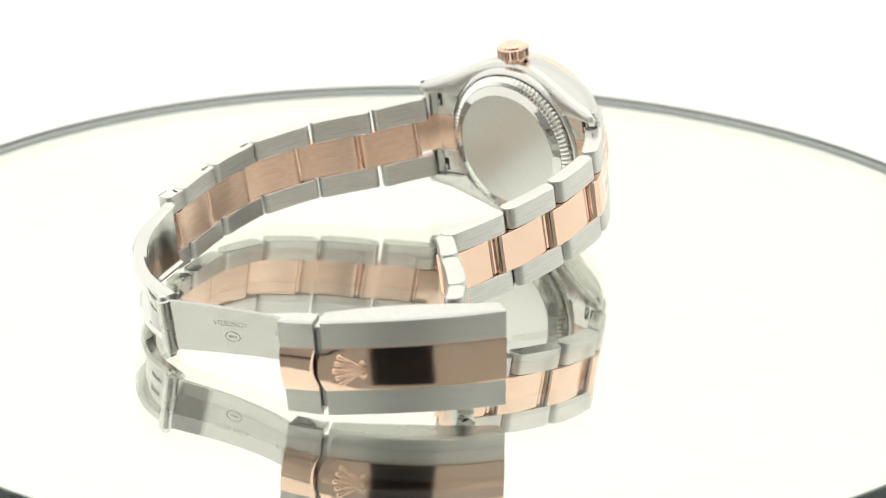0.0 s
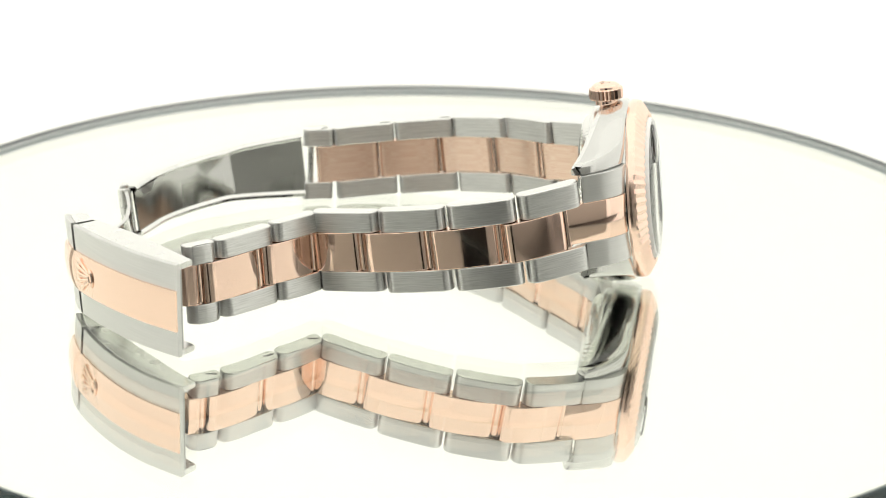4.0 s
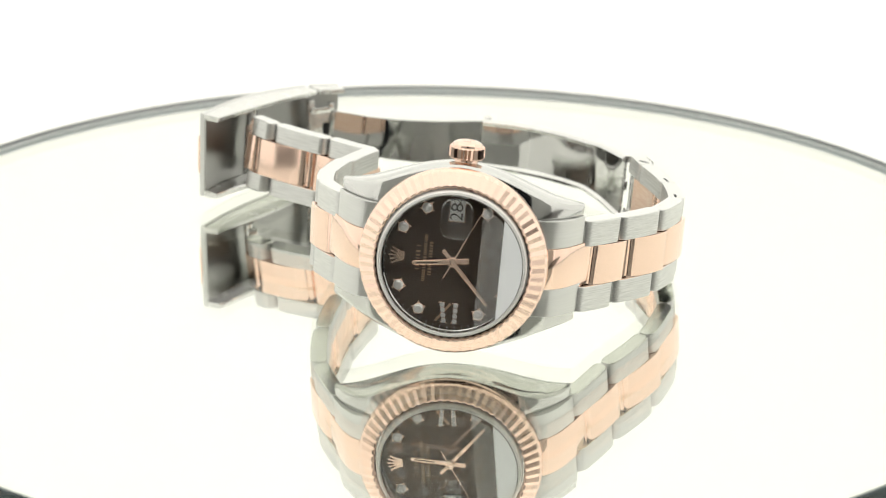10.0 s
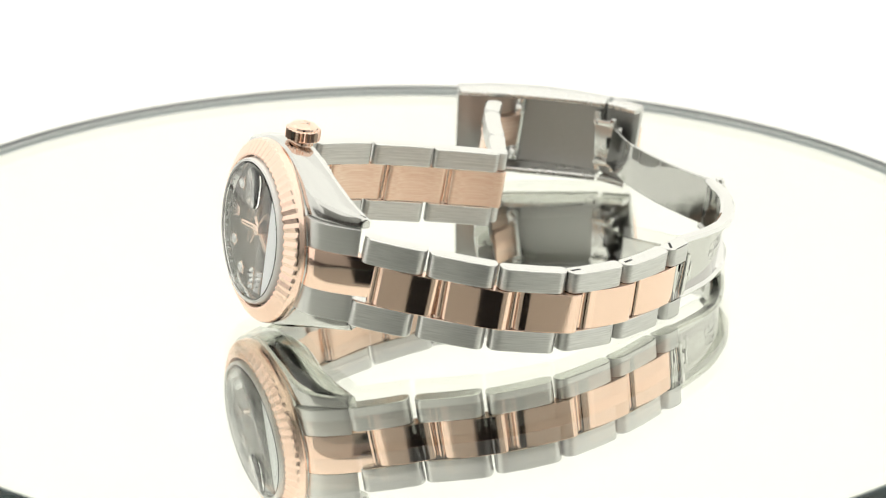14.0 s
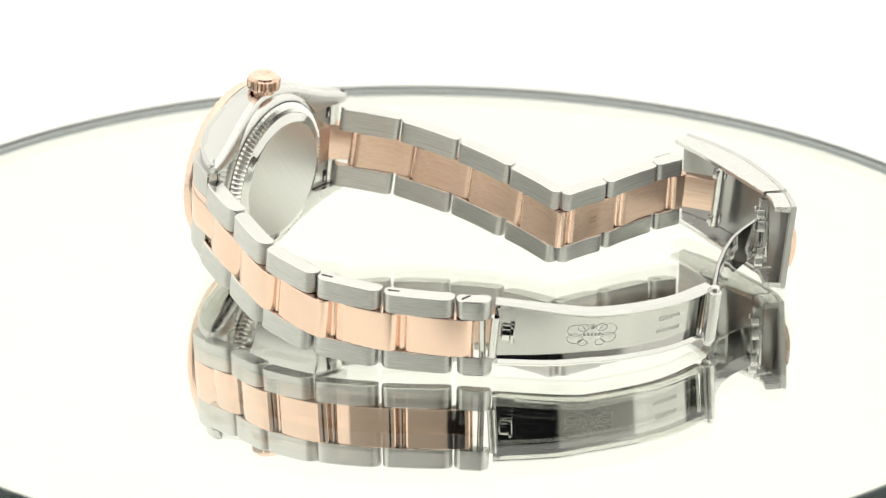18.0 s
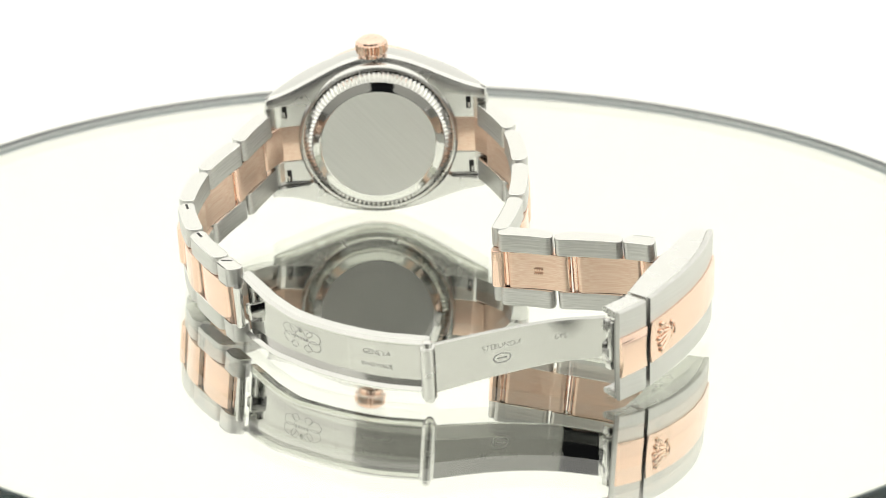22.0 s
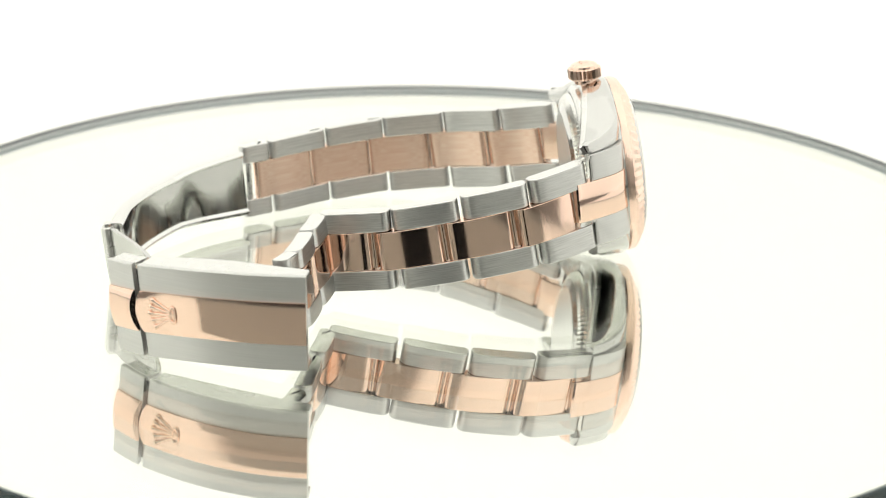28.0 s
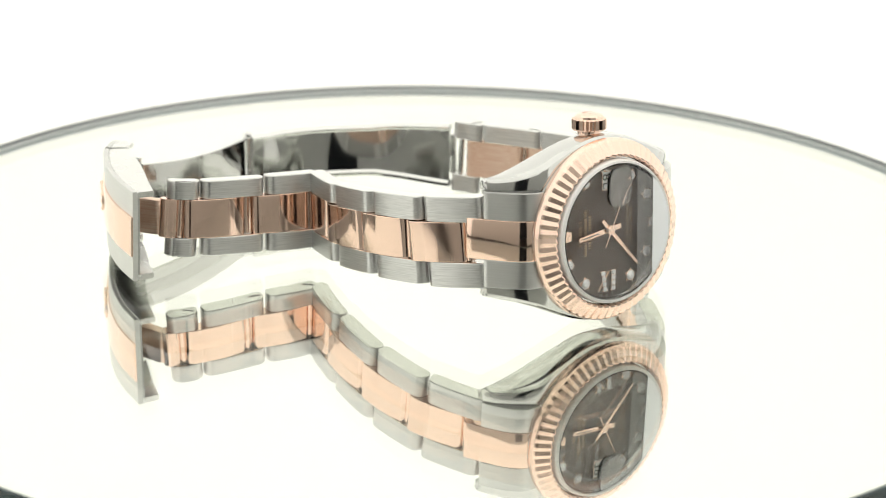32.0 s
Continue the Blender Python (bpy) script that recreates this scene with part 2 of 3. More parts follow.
slab("table", (2.4, 1.6, 0.03), (0.0, -0.945, FLOOR_Z - 0.025), TABLE, "dark table top in front of the light tent", "table")

# ---- turntable: a fixed black foot and the mirror plate that turns ----
DISC_R, GLASS_T = 106.9, 4.0
foot = tagged(new("turntable_base"), "black plastic base under a round mirror plate", "turntable")
part("housing", lathe([(0, -45), (100, -45), (101.5, -43.5), (101.5, -8), (100, -6.5), (0, -6.5)], 128), BLACK_PLASTIC, foot)
part("spindle", lathe([(0, -6.5), (12, -6.5), (12, -GLASS_T - 1.4), (0, -GLASS_T - 1.4)], 48), BLACK_PLASTIC, foot)
platter = tagged(new("mirror_platter"), "round silvered mirror glass plate turning under the watch", "mirror")
R = DISC_R
part("glass_plate", lathe([(0, 0), (R - 0.5, 0), (R - 0.15, -0.15), (R, -0.5), (R, -GLASS_T + 0.5), (R - 0.15, -GLASS_T + 0.15), (R - 0.5, -GLASS_T), (0, -GLASS_T)], 256), MIRROR_GLASS, platter, "clear glass with greenish ground edge", smooth=15)
part("silver_backing", lathe([(0, -GLASS_T + 0.15), (R - 2.9, -GLASS_T + 0.15), (R - 2.9, -GLASS_T + 0.05), (0, -GLASS_T + 0.05)], 256), SILVER, platter, smooth=15)
# one ground edge in two bands: its shading is put in the colours
part("edge_band", lathe([(R - 0.6, -0.12), (R - 0.14, -0.18), (R - 0.14, -2.3), (R - 0.6, -2.35)], 256, True), EDGE, platter, "upper ground edge, dark grey-green shading put in its colour", smooth=15)
part("lower_edge_band", lathe([(R - 0.6, -2.4), (R - 0.14, -2.35), (R - 0.14, -3.6), (R - 0.6, -3.7)], 256, True), MARGIN, platter, "lower ground edge, paler grey-green shading put in its colour", smooth=15)
part("edge_margin", lathe([(R - 2.85, -GLASS_T + 0.15), (R - 0.8, -GLASS_T + 0.15), (R - 0.8, -GLASS_T + 0.05), (R - 2.85, -GLASS_T + 0.05)], 256, True), MARGIN, platter, "pale grey-green margin round the silvering", smooth=15)
part("backing_board", lathe([(0, -GLASS_T - 0.35), (R - 1.0, -GLASS_T - 0.35), (R - 1.0, -GLASS_T - 1.35), (0, -GLASS_T - 1.35)], 128), BLACK_PLASTIC, platter)

# ---- the watch: its own space is the platter's, as it stands at 9 s ----
watch = tagged(new("wristwatch"), "two-tone steel and rose-gold wristwatch with its bracelet clasp open", "watch")
LEAN = Vector((0.05, 0.128, 0.99)).normalized()
NORMAL = Vector((0.1016, -0.9871, 0.1237)).normalized()
SIX = Vector((0.9915, 0.11, -0.065))
SIX = (SIX - NORMAL * NORMAL.dot(SIX)).normalized()
THREE = NORMAL.cross(SIX)
CENTRE = Vector((12.5, -34.2, 16.25)) - NORMAL * 1.0
# the bracelet slackens while the plate turns: 1 as first laid, 0 at rest
SHAPES = []
SLACK = [(0, 1.06), (3, 0.92), (5.5, 0.77), (7, 0.62), (9, 0.46), (11, 0.37), (14, 0.29), (17, 0.19), (20, 0.15), (22, 0.12), (25, 0.07), (28, 0.03), (31, 0.0), (32, 0.0)]


def slack(t):
    for (t0, a), (t1, b) in zip(SLACK, SLACK[1:]):
        if t <= t1:
            return a + (b - a) * (t - t0) / (t1 - t0)
    return 0.0


def head_turn(f):
    """Turn of the head about its centre as the bracelet slackens."""
    spin = Matrix.Rotation(radians(-1.9 + 8.8 * f), 4, "Z")
    c = Matrix.Translation(CENTRE * MM)
    drift = Vector((-0.62, 0.42, 0.20)).lerp(Vector((-0.15, 0.05, -0.02)), f)
    return Matrix.Translation(drift * MM) @ c @ spin @ c.inverted()


HEAD = Matrix.Translation(CENTRE * MM) @ Matrix.Rotation(0.014, 4, "X") @ Matrix.Rotation(0.004, 4, "Y") @ Matrix((SIX, THREE, NORMAL)).transposed().to_4x4()


def at_hour(deg, r, z=0.0):
    """Place and turn on the dial: degrees clockwise from twelve; local y points outwards."""
    a = radians(deg)
    d = Vector((-math.cos(a), math.sin(a), 0))
    return Matrix.Translation((d * r + Vector((0, 0, z))) * MM) @ Matrix.Rotation(math.atan2(d.y, d.x) - math.pi / 2, 4, "Z")


def case_side(sign):
    """One flank of the case with its two lugs, in stations along x."""
    bm = bmesh.new()
    rings = []
    xs = [-19.6] + [-19.3 + 38.6 * i / 48 for i in range(49)] + [19.6]
    for x in xs:
        u = min(abs(x) / 19.3, 1.0)
        yo = 9.85 + 5.7 * (0.3 * (1 - u ** 1.5) + 0.7 * (0.5 + 0.5 * math.cos(math.pi * u ** 1.08)))
        yi = 8.05 if abs(x) > 12.6 else min(math.sqrt(14.2 ** 2 - x * x), yo - 1.5)
        zt = -0.4 - 0.5 * u - 5.7 * max(0.0, (u - 0.56) / 0.44) ** 2.1
        zb = -5.7 - 3.4 * max(0.0, (u - 0.12) / 0.88) ** 1.25
        tip = 0.75 if abs(x) > 19.4 else 0.2 if u > 0.985 else 0.0
        yo -= 0.4 * tip
        sec = [(yi, zb + tip), (yo - 1.1, zb + tip), (yo - 0.35, zb + 0.35), (yo, zb + 1.2), (yo + 0.05, zt - 1.7), (yo - 0.12, zt - 0.6), (yo - 0.5, zt - 0.12 - tip), (yo - 0.85, zt - tip), (yi, zt - tip)]
        rings.append([bm.verts.new((x, sign * y, z)) for y, z in sec])
    k = len(rings[0])
    for a, b in zip(rings, rings[1:]):
        for i in range(k):
            bm.faces.new((a[i], a[(i + 1) % k], b[(i + 1) % k], b[i]))
    bm.faces.new(rings[0])
    bm.faces.new(rings[-1])
    return bm


def fluted_ring(n, rows):
    """A ring with n teeth; rows of (radius at ridge, z at ridge, radius at groove, z at groove)."""
    bm = bmesh.new()
    rings = []
    for r1, z1, r0, z0 in rows:
        ring = []
        for i in range(2 * n):
            r, z = (r1, z1) if i % 2 == 0 else (r0, z0)
            a = math.pi * i / n
            ring.append(bm.verts.new((r * math.cos(a), r * math.sin(a), z)))
        rings.append(ring)
    for a, b in zip(rings, rings[1:] + rings[:1]):
        for i in range(2 * n):
            j = (i + 1) % (2 * n)
            bm.faces.new((a[i], a[j], b[j], b[i]))
    return bm


def star(r1, r0, n=5):
    return [((r1 if i % 2 == 0 else r0) * math.sin(math.pi * i / n), (r1 if i % 2 == 0 else r0) * math.cos(math.pi * i / n)) for i in range(2 * n)]


def coronet(h, depth):
    """A plain five-rayed emblem of height h, one outline in the x, y plane."""
    pts = [(-h * 0.26, 0.0), (h * 0.26, 0.0), (h * 0.28, h * 0.16)]
    for k in range(5):
        a = radians(34 - 17 * k)
        tip = Vector((math.sin(a), math.cos(a))) * h * (0.90 + 0.06 * (k == 2))
        side = Vector((math.cos(a), -math.sin(a)))
        neck = tip * 0.84
        pts += [tuple(neck + side * h * 0.035), tuple(tip * 0.92 + side * h * 0.075), tuple(tip), tuple(tip * 0.92 - side * h * 0.075), tuple(neck - side * h * 0.035)]
        if k < 4:
            b = radians(34 - 17 * (k + 0.5))
            pts.append((math.sin(b) * h * 0.36, math.cos(b) * h * 0.36))
    pts.append((-h * 0.28, h * 0.16))
    return prism(pts, -depth / 2, depth / 2)


def drop(r, length, height, n=14):
    """A long rounded bead along y, from its pointed foot at 0 to its round head."""
    rows = [(0.0, 0.35), (0.3, 0.5), (0.62, 0.62), (0.80, 0.55), (0.86, 0.9), (0.92, 1.0), (0.97, 0.75), (1.0, 0.3)]
    bm = bmesh.new()
    rings = [[bm.verts.new((r * w * math.cos(2 * math.pi * k / n), length * f, height * w * math.sin(2 * math.pi * k / n))) for k in range(n)] for f, w in rows]
    for a, b in zip(rings, rings[1:]):
        for k in range(n):
            bm.faces.new((a[k], a[(k + 1) % n], b[(k + 1) % n], b[k]))
    bm.faces.new(rings[0][::-1])
    bm.faces.new(rings[-1])
    return bm


def relief_coronet(h):
    """A plain five-rayed emblem in rounded relief on an oval base."""
    rays = [moved(drop(0.50, h * (0.94 + 0.05 * (k == 2)), 0.42), Matrix.Rotation(radians(30 - 15 * k), 4, "Z")) for k in range(5)]
    base = []
    for r, z in ((1.0, -0.1), (1.0, 0.12), (0.9, 0.26), (0.72, 0.28), (0.62, 0.16), (0.6, -0.1)):
        base.append((r, z))
    oval = moved(lathe(base, 32, True), Matrix.Translation((0, h * 0.09, 0)) @ Matrix.Diagonal((h * 0.30, h * 0.13, 1.0, 1.0)))
    return merge(oval, *rays)


def watch_head():
    raised = HEAD @ mm_pose(0, 0, 0.42)
    case = part("case", merge(case_side(1), case_side(-1), lathe([(14.0, -0.5), (15.08, -0.56), (15.12, -1.0), (15.0, -1.9), (14.35, -6.3)], 128)), STEEL_CASE, watch, "polished steel case with long lugs", HEAD, 28)
    faced(case, STEEL_SOFT, lambda v: v.z < -0.3)
    part("bezel", fluted_ring(60, [(12.3, 0.6, 12.36, 0.6), (12.32, 1.85, 12.46, 1.70), (12.5, 2.1, 12.66, 1.86), (12.75, 2.12, 12.86, 1.87), (14.78, 0.92, 14.74, 0.66), (15.0, 0.66, 14.96, 0.46), (15.12, 0.3, 15.11, 0.24), (15.2, -0.15, 15.2, -0.15), (15.22, -0.55, 15.22, -0.55), (15.12, -0.95, 15.12, -0.95), (12.4, -0.9, 12.4, -0.9)]), GOLD_FLUTED, watch, "fluted rose-gold bezel", raised, 8)
    # crystal with its magnifier
    part("crystal", lathe([(0, 2.65), (10.9, 2.65), (11.2, 2.55), (11.3, 2.3), (11.3, 1.0), (11.1, 0.95), (10.9, 1.25), (0, 1.25)], 128), CRYSTAL, watch, "clear sapphire crystal", raised).visible_shadow = False
    # solid pale ring: the crystal's bright bevelled edge, its brightness put in the colour
    part("crystal_edge_ring", lathe([(11.34, 0.9), (11.34, 2.45), (11.44, 2.60), (11.56, 2.60), (11.62, 2.42), (11.68, 2.40), (11.74, 2.52), (11.86, 2.46), (12.0, 2.2), (12.08, 1.86), (12.08, 0.9)], 96), material("pale_crystal_edge", (0.90, 0.885, 0.87), 0.06, 0.0, 0.6)[0], watch, "", raised)
    lens = []
    for i in range(36):
        a = 2 * math.pi * i / 36
        c, s = math.cos(a), math.sin(a)
        lens.append((2.6 * math.copysign(abs(c) ** 0.62, c), 3.3 * math.copysign(abs(s) ** 0.62, s)))
    bm = bmesh.new()
    rows = []
    for f, z in ((1.0, 0.0), (1.0, 0.26), (0.975, 0.38), (0.92, 0.45), (0.82, 0.51), (0.68, 0.56), (0.5, 0.60), (0.3, 0.63)):
        rows.append([bm.verts.new((x * f, y * f, z)) for x, y in lens])
    top = bm.verts.new((0, 0, 0.65))
    for a, b in zip(rows, rows[1:]):
        for i in range(36):
            bm.faces.new((a[i], a[(i + 1) % 36], b[(i + 1) % 36], b[i]))
    for i in range(36):
        bm.faces.new((rows[-1][i], rows[-1][(i + 1) % 36], top))
    bm.faces.new(rows[0][::-1])
    part("date_magnifier", bm, LENS, watch, "clear magnifying bubble over the date", raised @ mm_pose(0.2, 7.6, 2.66)).visible_shadow = False

    # dial and what lies on it
    dial = part("dial", lathe([(0, 0), (11.5, 0), (11.5, -0.4), (0, -0.4)], 128), DIAL, watch, "dark chocolate-brown sunray dial", HEAD)
    part("rehaut_ring", lathe([(11.15, 0.02), (11.75, 1.28), (12.25, 1.28), (12.25, -0.3), (11.15, -0.3)], 128), STEEL_BRIGHT, watch, "polished steel inner ring with engraving", HEAD)
    bars = []
    for k in range(60):
        if k % 5 == 4:
            continue
        bars.append(moved(moved(box(0.34, 0.34, 0.03, 0.01), Matrix.Rotation(radians(64), 4, "X")), Matrix.Rotation(2 * math.pi * k / 60, 4, "Z") @ Matrix.Translation((0, 11.42, 0.66))))
    part("ring_engraving", merge(*bars), INK_GREY, watch, "", HEAD)
    ticks = []
    for k in range(60):
        ticks.append(moved(box(0.07, 0.42, 0.02, 0.005), Matrix.Rotation(2 * math.pi * k / 60, 4, "Z") @ Matrix.Translation((0, 10.85, 0.012))))
    part("minute_track", merge(*ticks), INK_GREY, dial)
    setting = mesh_of("star_setting", merge(prism(star(1.28, 0.70), 0.0, 0.22, 0.05), lathe([(0.82, 0.2), (0.90, 0.38), (0.84, 0.42), (0.74, 0.2)], 16, True)), GOLD_SATIN, 20)
    stone = mesh_of("diamond", fluted_ring(8, [(0.90, 0.30, 0.86, 0.30), (0.72, 0.52, 0.64, 0.44), (0.50, 0.56, 0.46, 0.68), (0.32, 0.66, 0.30, 0.54), (0.14, 0.58, 0.13, 0.70), (0.02, 0.62, 0.02, 0.62), (0.02, 0.05, 0.02, 0.05)]), DIAMOND, 5)
    for hour in (1, 2, 4, 5, 6, 7, 8, 10, 11):
        part("star_setting", setting, None, dial, "", at_hour(hour * 30, 9.5))
        part("diamond", stone, None, dial, "", at_hour(hour * 30, 9.5))
    # numeral nine in two set bars; its head points outwards
    numeral = []
    for x0, lean_deg in ((0.75, 9), (-0.95, 0)):
        numeral.append(moved(box(0.62, 2.9, 0.2, 0.06), Matrix.Translation((x0, 0, 0.15)) @ Matrix.Rotation(radians(lean_deg), 4, "Z")))
        for y in (-1.42, 1.42):
            numeral.append(box(1.05, 0.16, 0.2, 0.04, (x0 - y * math.tan(radians(lean_deg)), y, 0.14)))
    nine = at_hour(270, 8.45) @ Matrix.Scale(1.14, 4)
    part("numeral", merge(*numeral), GOLD_SATIN, dial, "rose-gold roman nine set with diamonds", nine)
    part("numeral_bar", moved(box(0.34, 3.3, 0.16, 0.04), Matrix.Translation((0.75, 0, 0.12)) @ Matrix.Rotation(radians(-36), 4, "Z")), material("dark_rose_gold", (0.46, 0.30, 0.21), 0.3, 1.0)[0], dial, "plain dark bar of the numeral", nine)
    small = mesh_of("numeral_stone", fluted_ring(6, [(0.38, 0.22, 0.36, 0.22), (0.27, 0.40, 0.22, 0.50), (0.13, 0.48, 0.10, 0.40), (0.01, 0.47, 0.01, 0.47), (0.01, 0.2, 0.01, 0.2)]), DIAMOND, 5)
    for x0, lean_deg in ((0.75, 9), (-0.95, 0)):
        for k in (-1.14, -0.38, 0.38, 1.14):
            part("numeral_stone", small, None, dial, "", nine @ Matrix.Translation((x0 * MM, 0, 0.08 * MM)) @ Matrix.Rotation(radians(lean_deg), 4, "Z") @ Matrix.Translation((0, k * MM, 0)))
    part("emblem", coronet(2.7, 0.3), GOLD_SATIN, dial, "plain rose-gold coronet emblem", at_hour(0, 7.7, 0.15))
    # printed lines as plain bars, reading from nine towards three
    for x, length, h, gap in ((-5.6, 4.0, 0.66, 0.30), (-4.5, 7.6, 0.52, 0.12), (-3.6, 5.4, 0.60, 0.2)):
        words = []
        y, k = -length / 2, 0
        while y < length / 2:
            w = min(h * (0.30 + 0.22 * ((k * 7) % 3) / 2), length / 2 - y)
            if w > 0.08:
                words.append(moved(box(h, w, 0.02, 0.01), Matrix.Translation((x, y + w / 2, 0.012))))
            y += w + gap * (2.2 if k % 6 == 5 else 1.0)
            k += 1
        part("printed_line", merge(*words), INK_GOLD, dial)
    for x, words, size in ((4.35, "SUPERLATIVE CHRONOMETER", 0.62), (5.05, "OFFICIALLY CERTIFIED", 0.62)):
        ob = new("printed_line", lettering(words, size, 0.008))
        ob.data.materials.append(INK_GOLD)
        ob.parent = dial
        ob.matrix_basis = mm_pose(x, 0, 0.012, 0, 0, 90)
    part("date_window", merge(box(2.3, 3.2, 0.06, 0.1, (0, 0, 0))), WHITE_DISC, dial, "white date aperture", mm_pose(0, 8.0, 0.015))
    part("window_frame", merge(box(0.12, 3.1, 0.12, 0.02, (-1.1, 0, 0)), box(0.12, 3.1, 0.12, 0.02, (1.1, 0, 0)), box(2.3, 0.12, 0.12, 0.02, (0, -1.5, 0)), box(2.3, 0.12, 0.12, 0.02, (0, 1.5, 0))), GOLD, dial, "", mm_pose(0, 8.0, 0.05))
    ob = new("date_number", lettering("28", 2.6))
    ob.data.materials.append(INK_BLACK)
    ob.parent = dial
    ob.matrix_basis = mm_pose(0, 7.9, 0.06, 0, 0, 90)

    # hour, minute and seconds pointers
    def hand(name, deg, length, tail, w0, w1, z, mat=GOLD_SATIN):
        prof = [(-w0 / 2, -tail), (w0 / 2, -tail), (w0 / 2, length * 0.3), (w1 / 2, length - 0.25), (0, length), (-w1 / 2, length - 0.25), (-w0 / 2, length * 0.3)]
        ridge = prism(prof, 0, 0.16, min(0.12, w1 * 0.35))
        hub = lathe([(0, 0), (0.78, 0), (0.78, 0.14), (0.70, 0.2), (0, 0.2)], 28)
        return part(name, merge(ridge, hub), mat, watch, "", HEAD @ at_hour(deg, 0, z), 20)
    hour = hand("hour_hand", 352, 6.5, 2.6, 0.88, 0.76, 0.42)
    part("inlay", box(0.15, 3.4, 0.05, 0.02, (0, 4.1, 0.165)), SLOT, hour, "dark inlaid line")
    hand("minute_hand", 227, 8.9, 2.4, 0.66, 0.48, 0.68)
    hand("seconds_hand", 115, 8.8, 3.0, 0.16, 0.10, 0.94)
    part("hand_cap", lathe([(0.26, 1.02), (0.30, 1.16), (0.42, 1.18), (0.50, 1.1), (0.52, 0.88), (0.26, 0.88)], 28, True), GOLD, watch, "", HEAD)
    part("hand_pinion", lathe([(0, 0.9), (0.25, 0.9), (0.25, 1.02), (0, 1.06)], 20), SLOT, watch, "", HEAD)

    # protective film on the six o'clock side
    def segment(x0, x1, r, z0, z1, ymax=99.0):
        def edge(x):
            return min(math.sqrt(max(r * r - x * x, 0)), ymax)
        xs = [x0 + (x1 - x0) * (i / 20) for i in range(21)]
        prof = [(x, edge(x)) for x in xs] + [(x, -edge(x)) for x in reversed(xs)]
        prof = [p for i, p in enumerate(prof) if i == 0 or (Vector(p) - Vector(prof[i - 1])).length > 1e-4]
        if (Vector(prof[0]) - Vector(prof[-1])).length < 1e-4:
            prof.pop()
        return prism(prof, z0, z1)
    part("film_strip", segment(4.3, 7.75, 10.84, 2.66, 2.70), FILM, watch, "scratched clear protective film", raised)
    part("film_label", segment(7.75, 11.26, 11.3, 2.66, 2.71), STICKER, watch, "pale blue-white edge of the protective film", raised)

    # winding crown
    crown_m = HEAD @ mm_pose(0.2, 15.15, -4.33, -90)
    part("crown_tube", lathe([(0, 0), (1.9, 0), (1.9, 0.9), (0, 0.9)], 40), GOLD, watch, "", crown_m)
    part("crown", merge(fluted_ring(22, [(0.3, 0.8, 0.3, 0.8), (2.6, 0.8, 2.42, 0.8), (2.88, 1.05, 2.52, 1.05), (2.88, 2.6, 2.52, 2.6), (2.6, 2.85, 2.5, 2.8), (0.3, 2.85, 0.3, 2.85)]), lathe([(2.42, 2.8), (2.35, 3.15), (1.9, 3.45), (1.0, 3.65), (0, 3.7)], 48)), GOLD, watch, "fluted rose-gold winding crown", crown_m, 18)
    part("crown_emblem", coronet(1.9, 0.25), GOLD, watch, "", crown_m @ mm_pose(0, -0.8, 3.57))

    # case back
    part("back_ring", lathe([(14.4, -5.9), (14.45, -6.35), (14.3, -6.7), (13.95, -6.95), (13.6, -7.08), (13.38, -7.1), (13.34, -6.3)], 128), STEEL_SOFT, watch, "satin steel ring round the case back", HEAD, 40)
    part("back_fluting", fluted_ring(96, [(13.2, -6.5, 13.2, -6.5), (13.26, -7.2, 13.1, -7.1), (13.1, -7.75, 12.78, -7.5), (12.6, -8.36, 12.3, -8.05), (11.95, -8.7, 11.75, -8.4), (11.3, -7.6, 11.3, -7.6)]), STEEL_FLUTE, watch, "fluted steel edge of the case back", HEAD, 10)
    part("case_back", lathe([(11.85, -8.1), (11.75, -8.55), (11.3, -8.74), (10.7, -8.96), (10.35, -9.12), (10.2, -9.15), (9.9, -7.0), (11.75, -7.0)], 128, True), STEEL_BRIGHT, watch, "polished steel case back slope", HEAD, 40)
    part("back_plate", lathe([(0, -9.17), (10.22, -9.17), (10.22, -8.0), (0, -8.0)], 96), STEEL_BACK, watch, "brushed plain steel back plate", HEAD @ mm_pose(0, 0, 0, 0, 0, 50))

    # end links between the lugs, and the slots of the spring bars behind them
    for s in (-1, 1):
        def end_piece(y0, y1, lift):
            top = [(11.6, -0.55), (13.4, -0.6), (14.9, -0.85), (15.6, -1.2), (16.35, -1.75), (17.1, -2.5), (17.85, -3.4), (18.5, -4.4), (19.05, -5.4)]
            tip = [(19.55, -6.3), (19.88, -6.9), (19.95, -7.2), (19.6, -7.42), (18.8, -7.55), (18.0, -7.65)]
            bot = [(17.2, -7.15), (15.6, -6.88), (14.0, -6.7), (12.6, -6.62), (11.6, -6.6)]
            if lift > 0.1:
                tip = [(19.65, -6.35), (20.2, -7.45), (20.7, -8.5), (21.15, -9.4), (21.3, -9.8), (21.25, -10.15), (20.9, -10.5), (20.4, -10.65), (19.9, -10.55), (19.5, -10.2), (18.75, -9.0), (18.0, -8.0)]
            top = [(x, z + lift) for x, z in top]
            bm = prism([(x * s, z) for x, z in top + tip + bot], y0, y1, 0.12)
            return moved(bm, Matrix.Rotation(radians(90), 4, "X") @ Matrix.Scale(-1, 4, (0, 0, 1)))
        end = part("end_link", end_piece(-3.35, 3.35, 0.12), GOLD, watch, "rose-gold end link", HEAD, 24)
        faced(end, GOLD_BRUSHED, lambda v: v.z < -0.45)
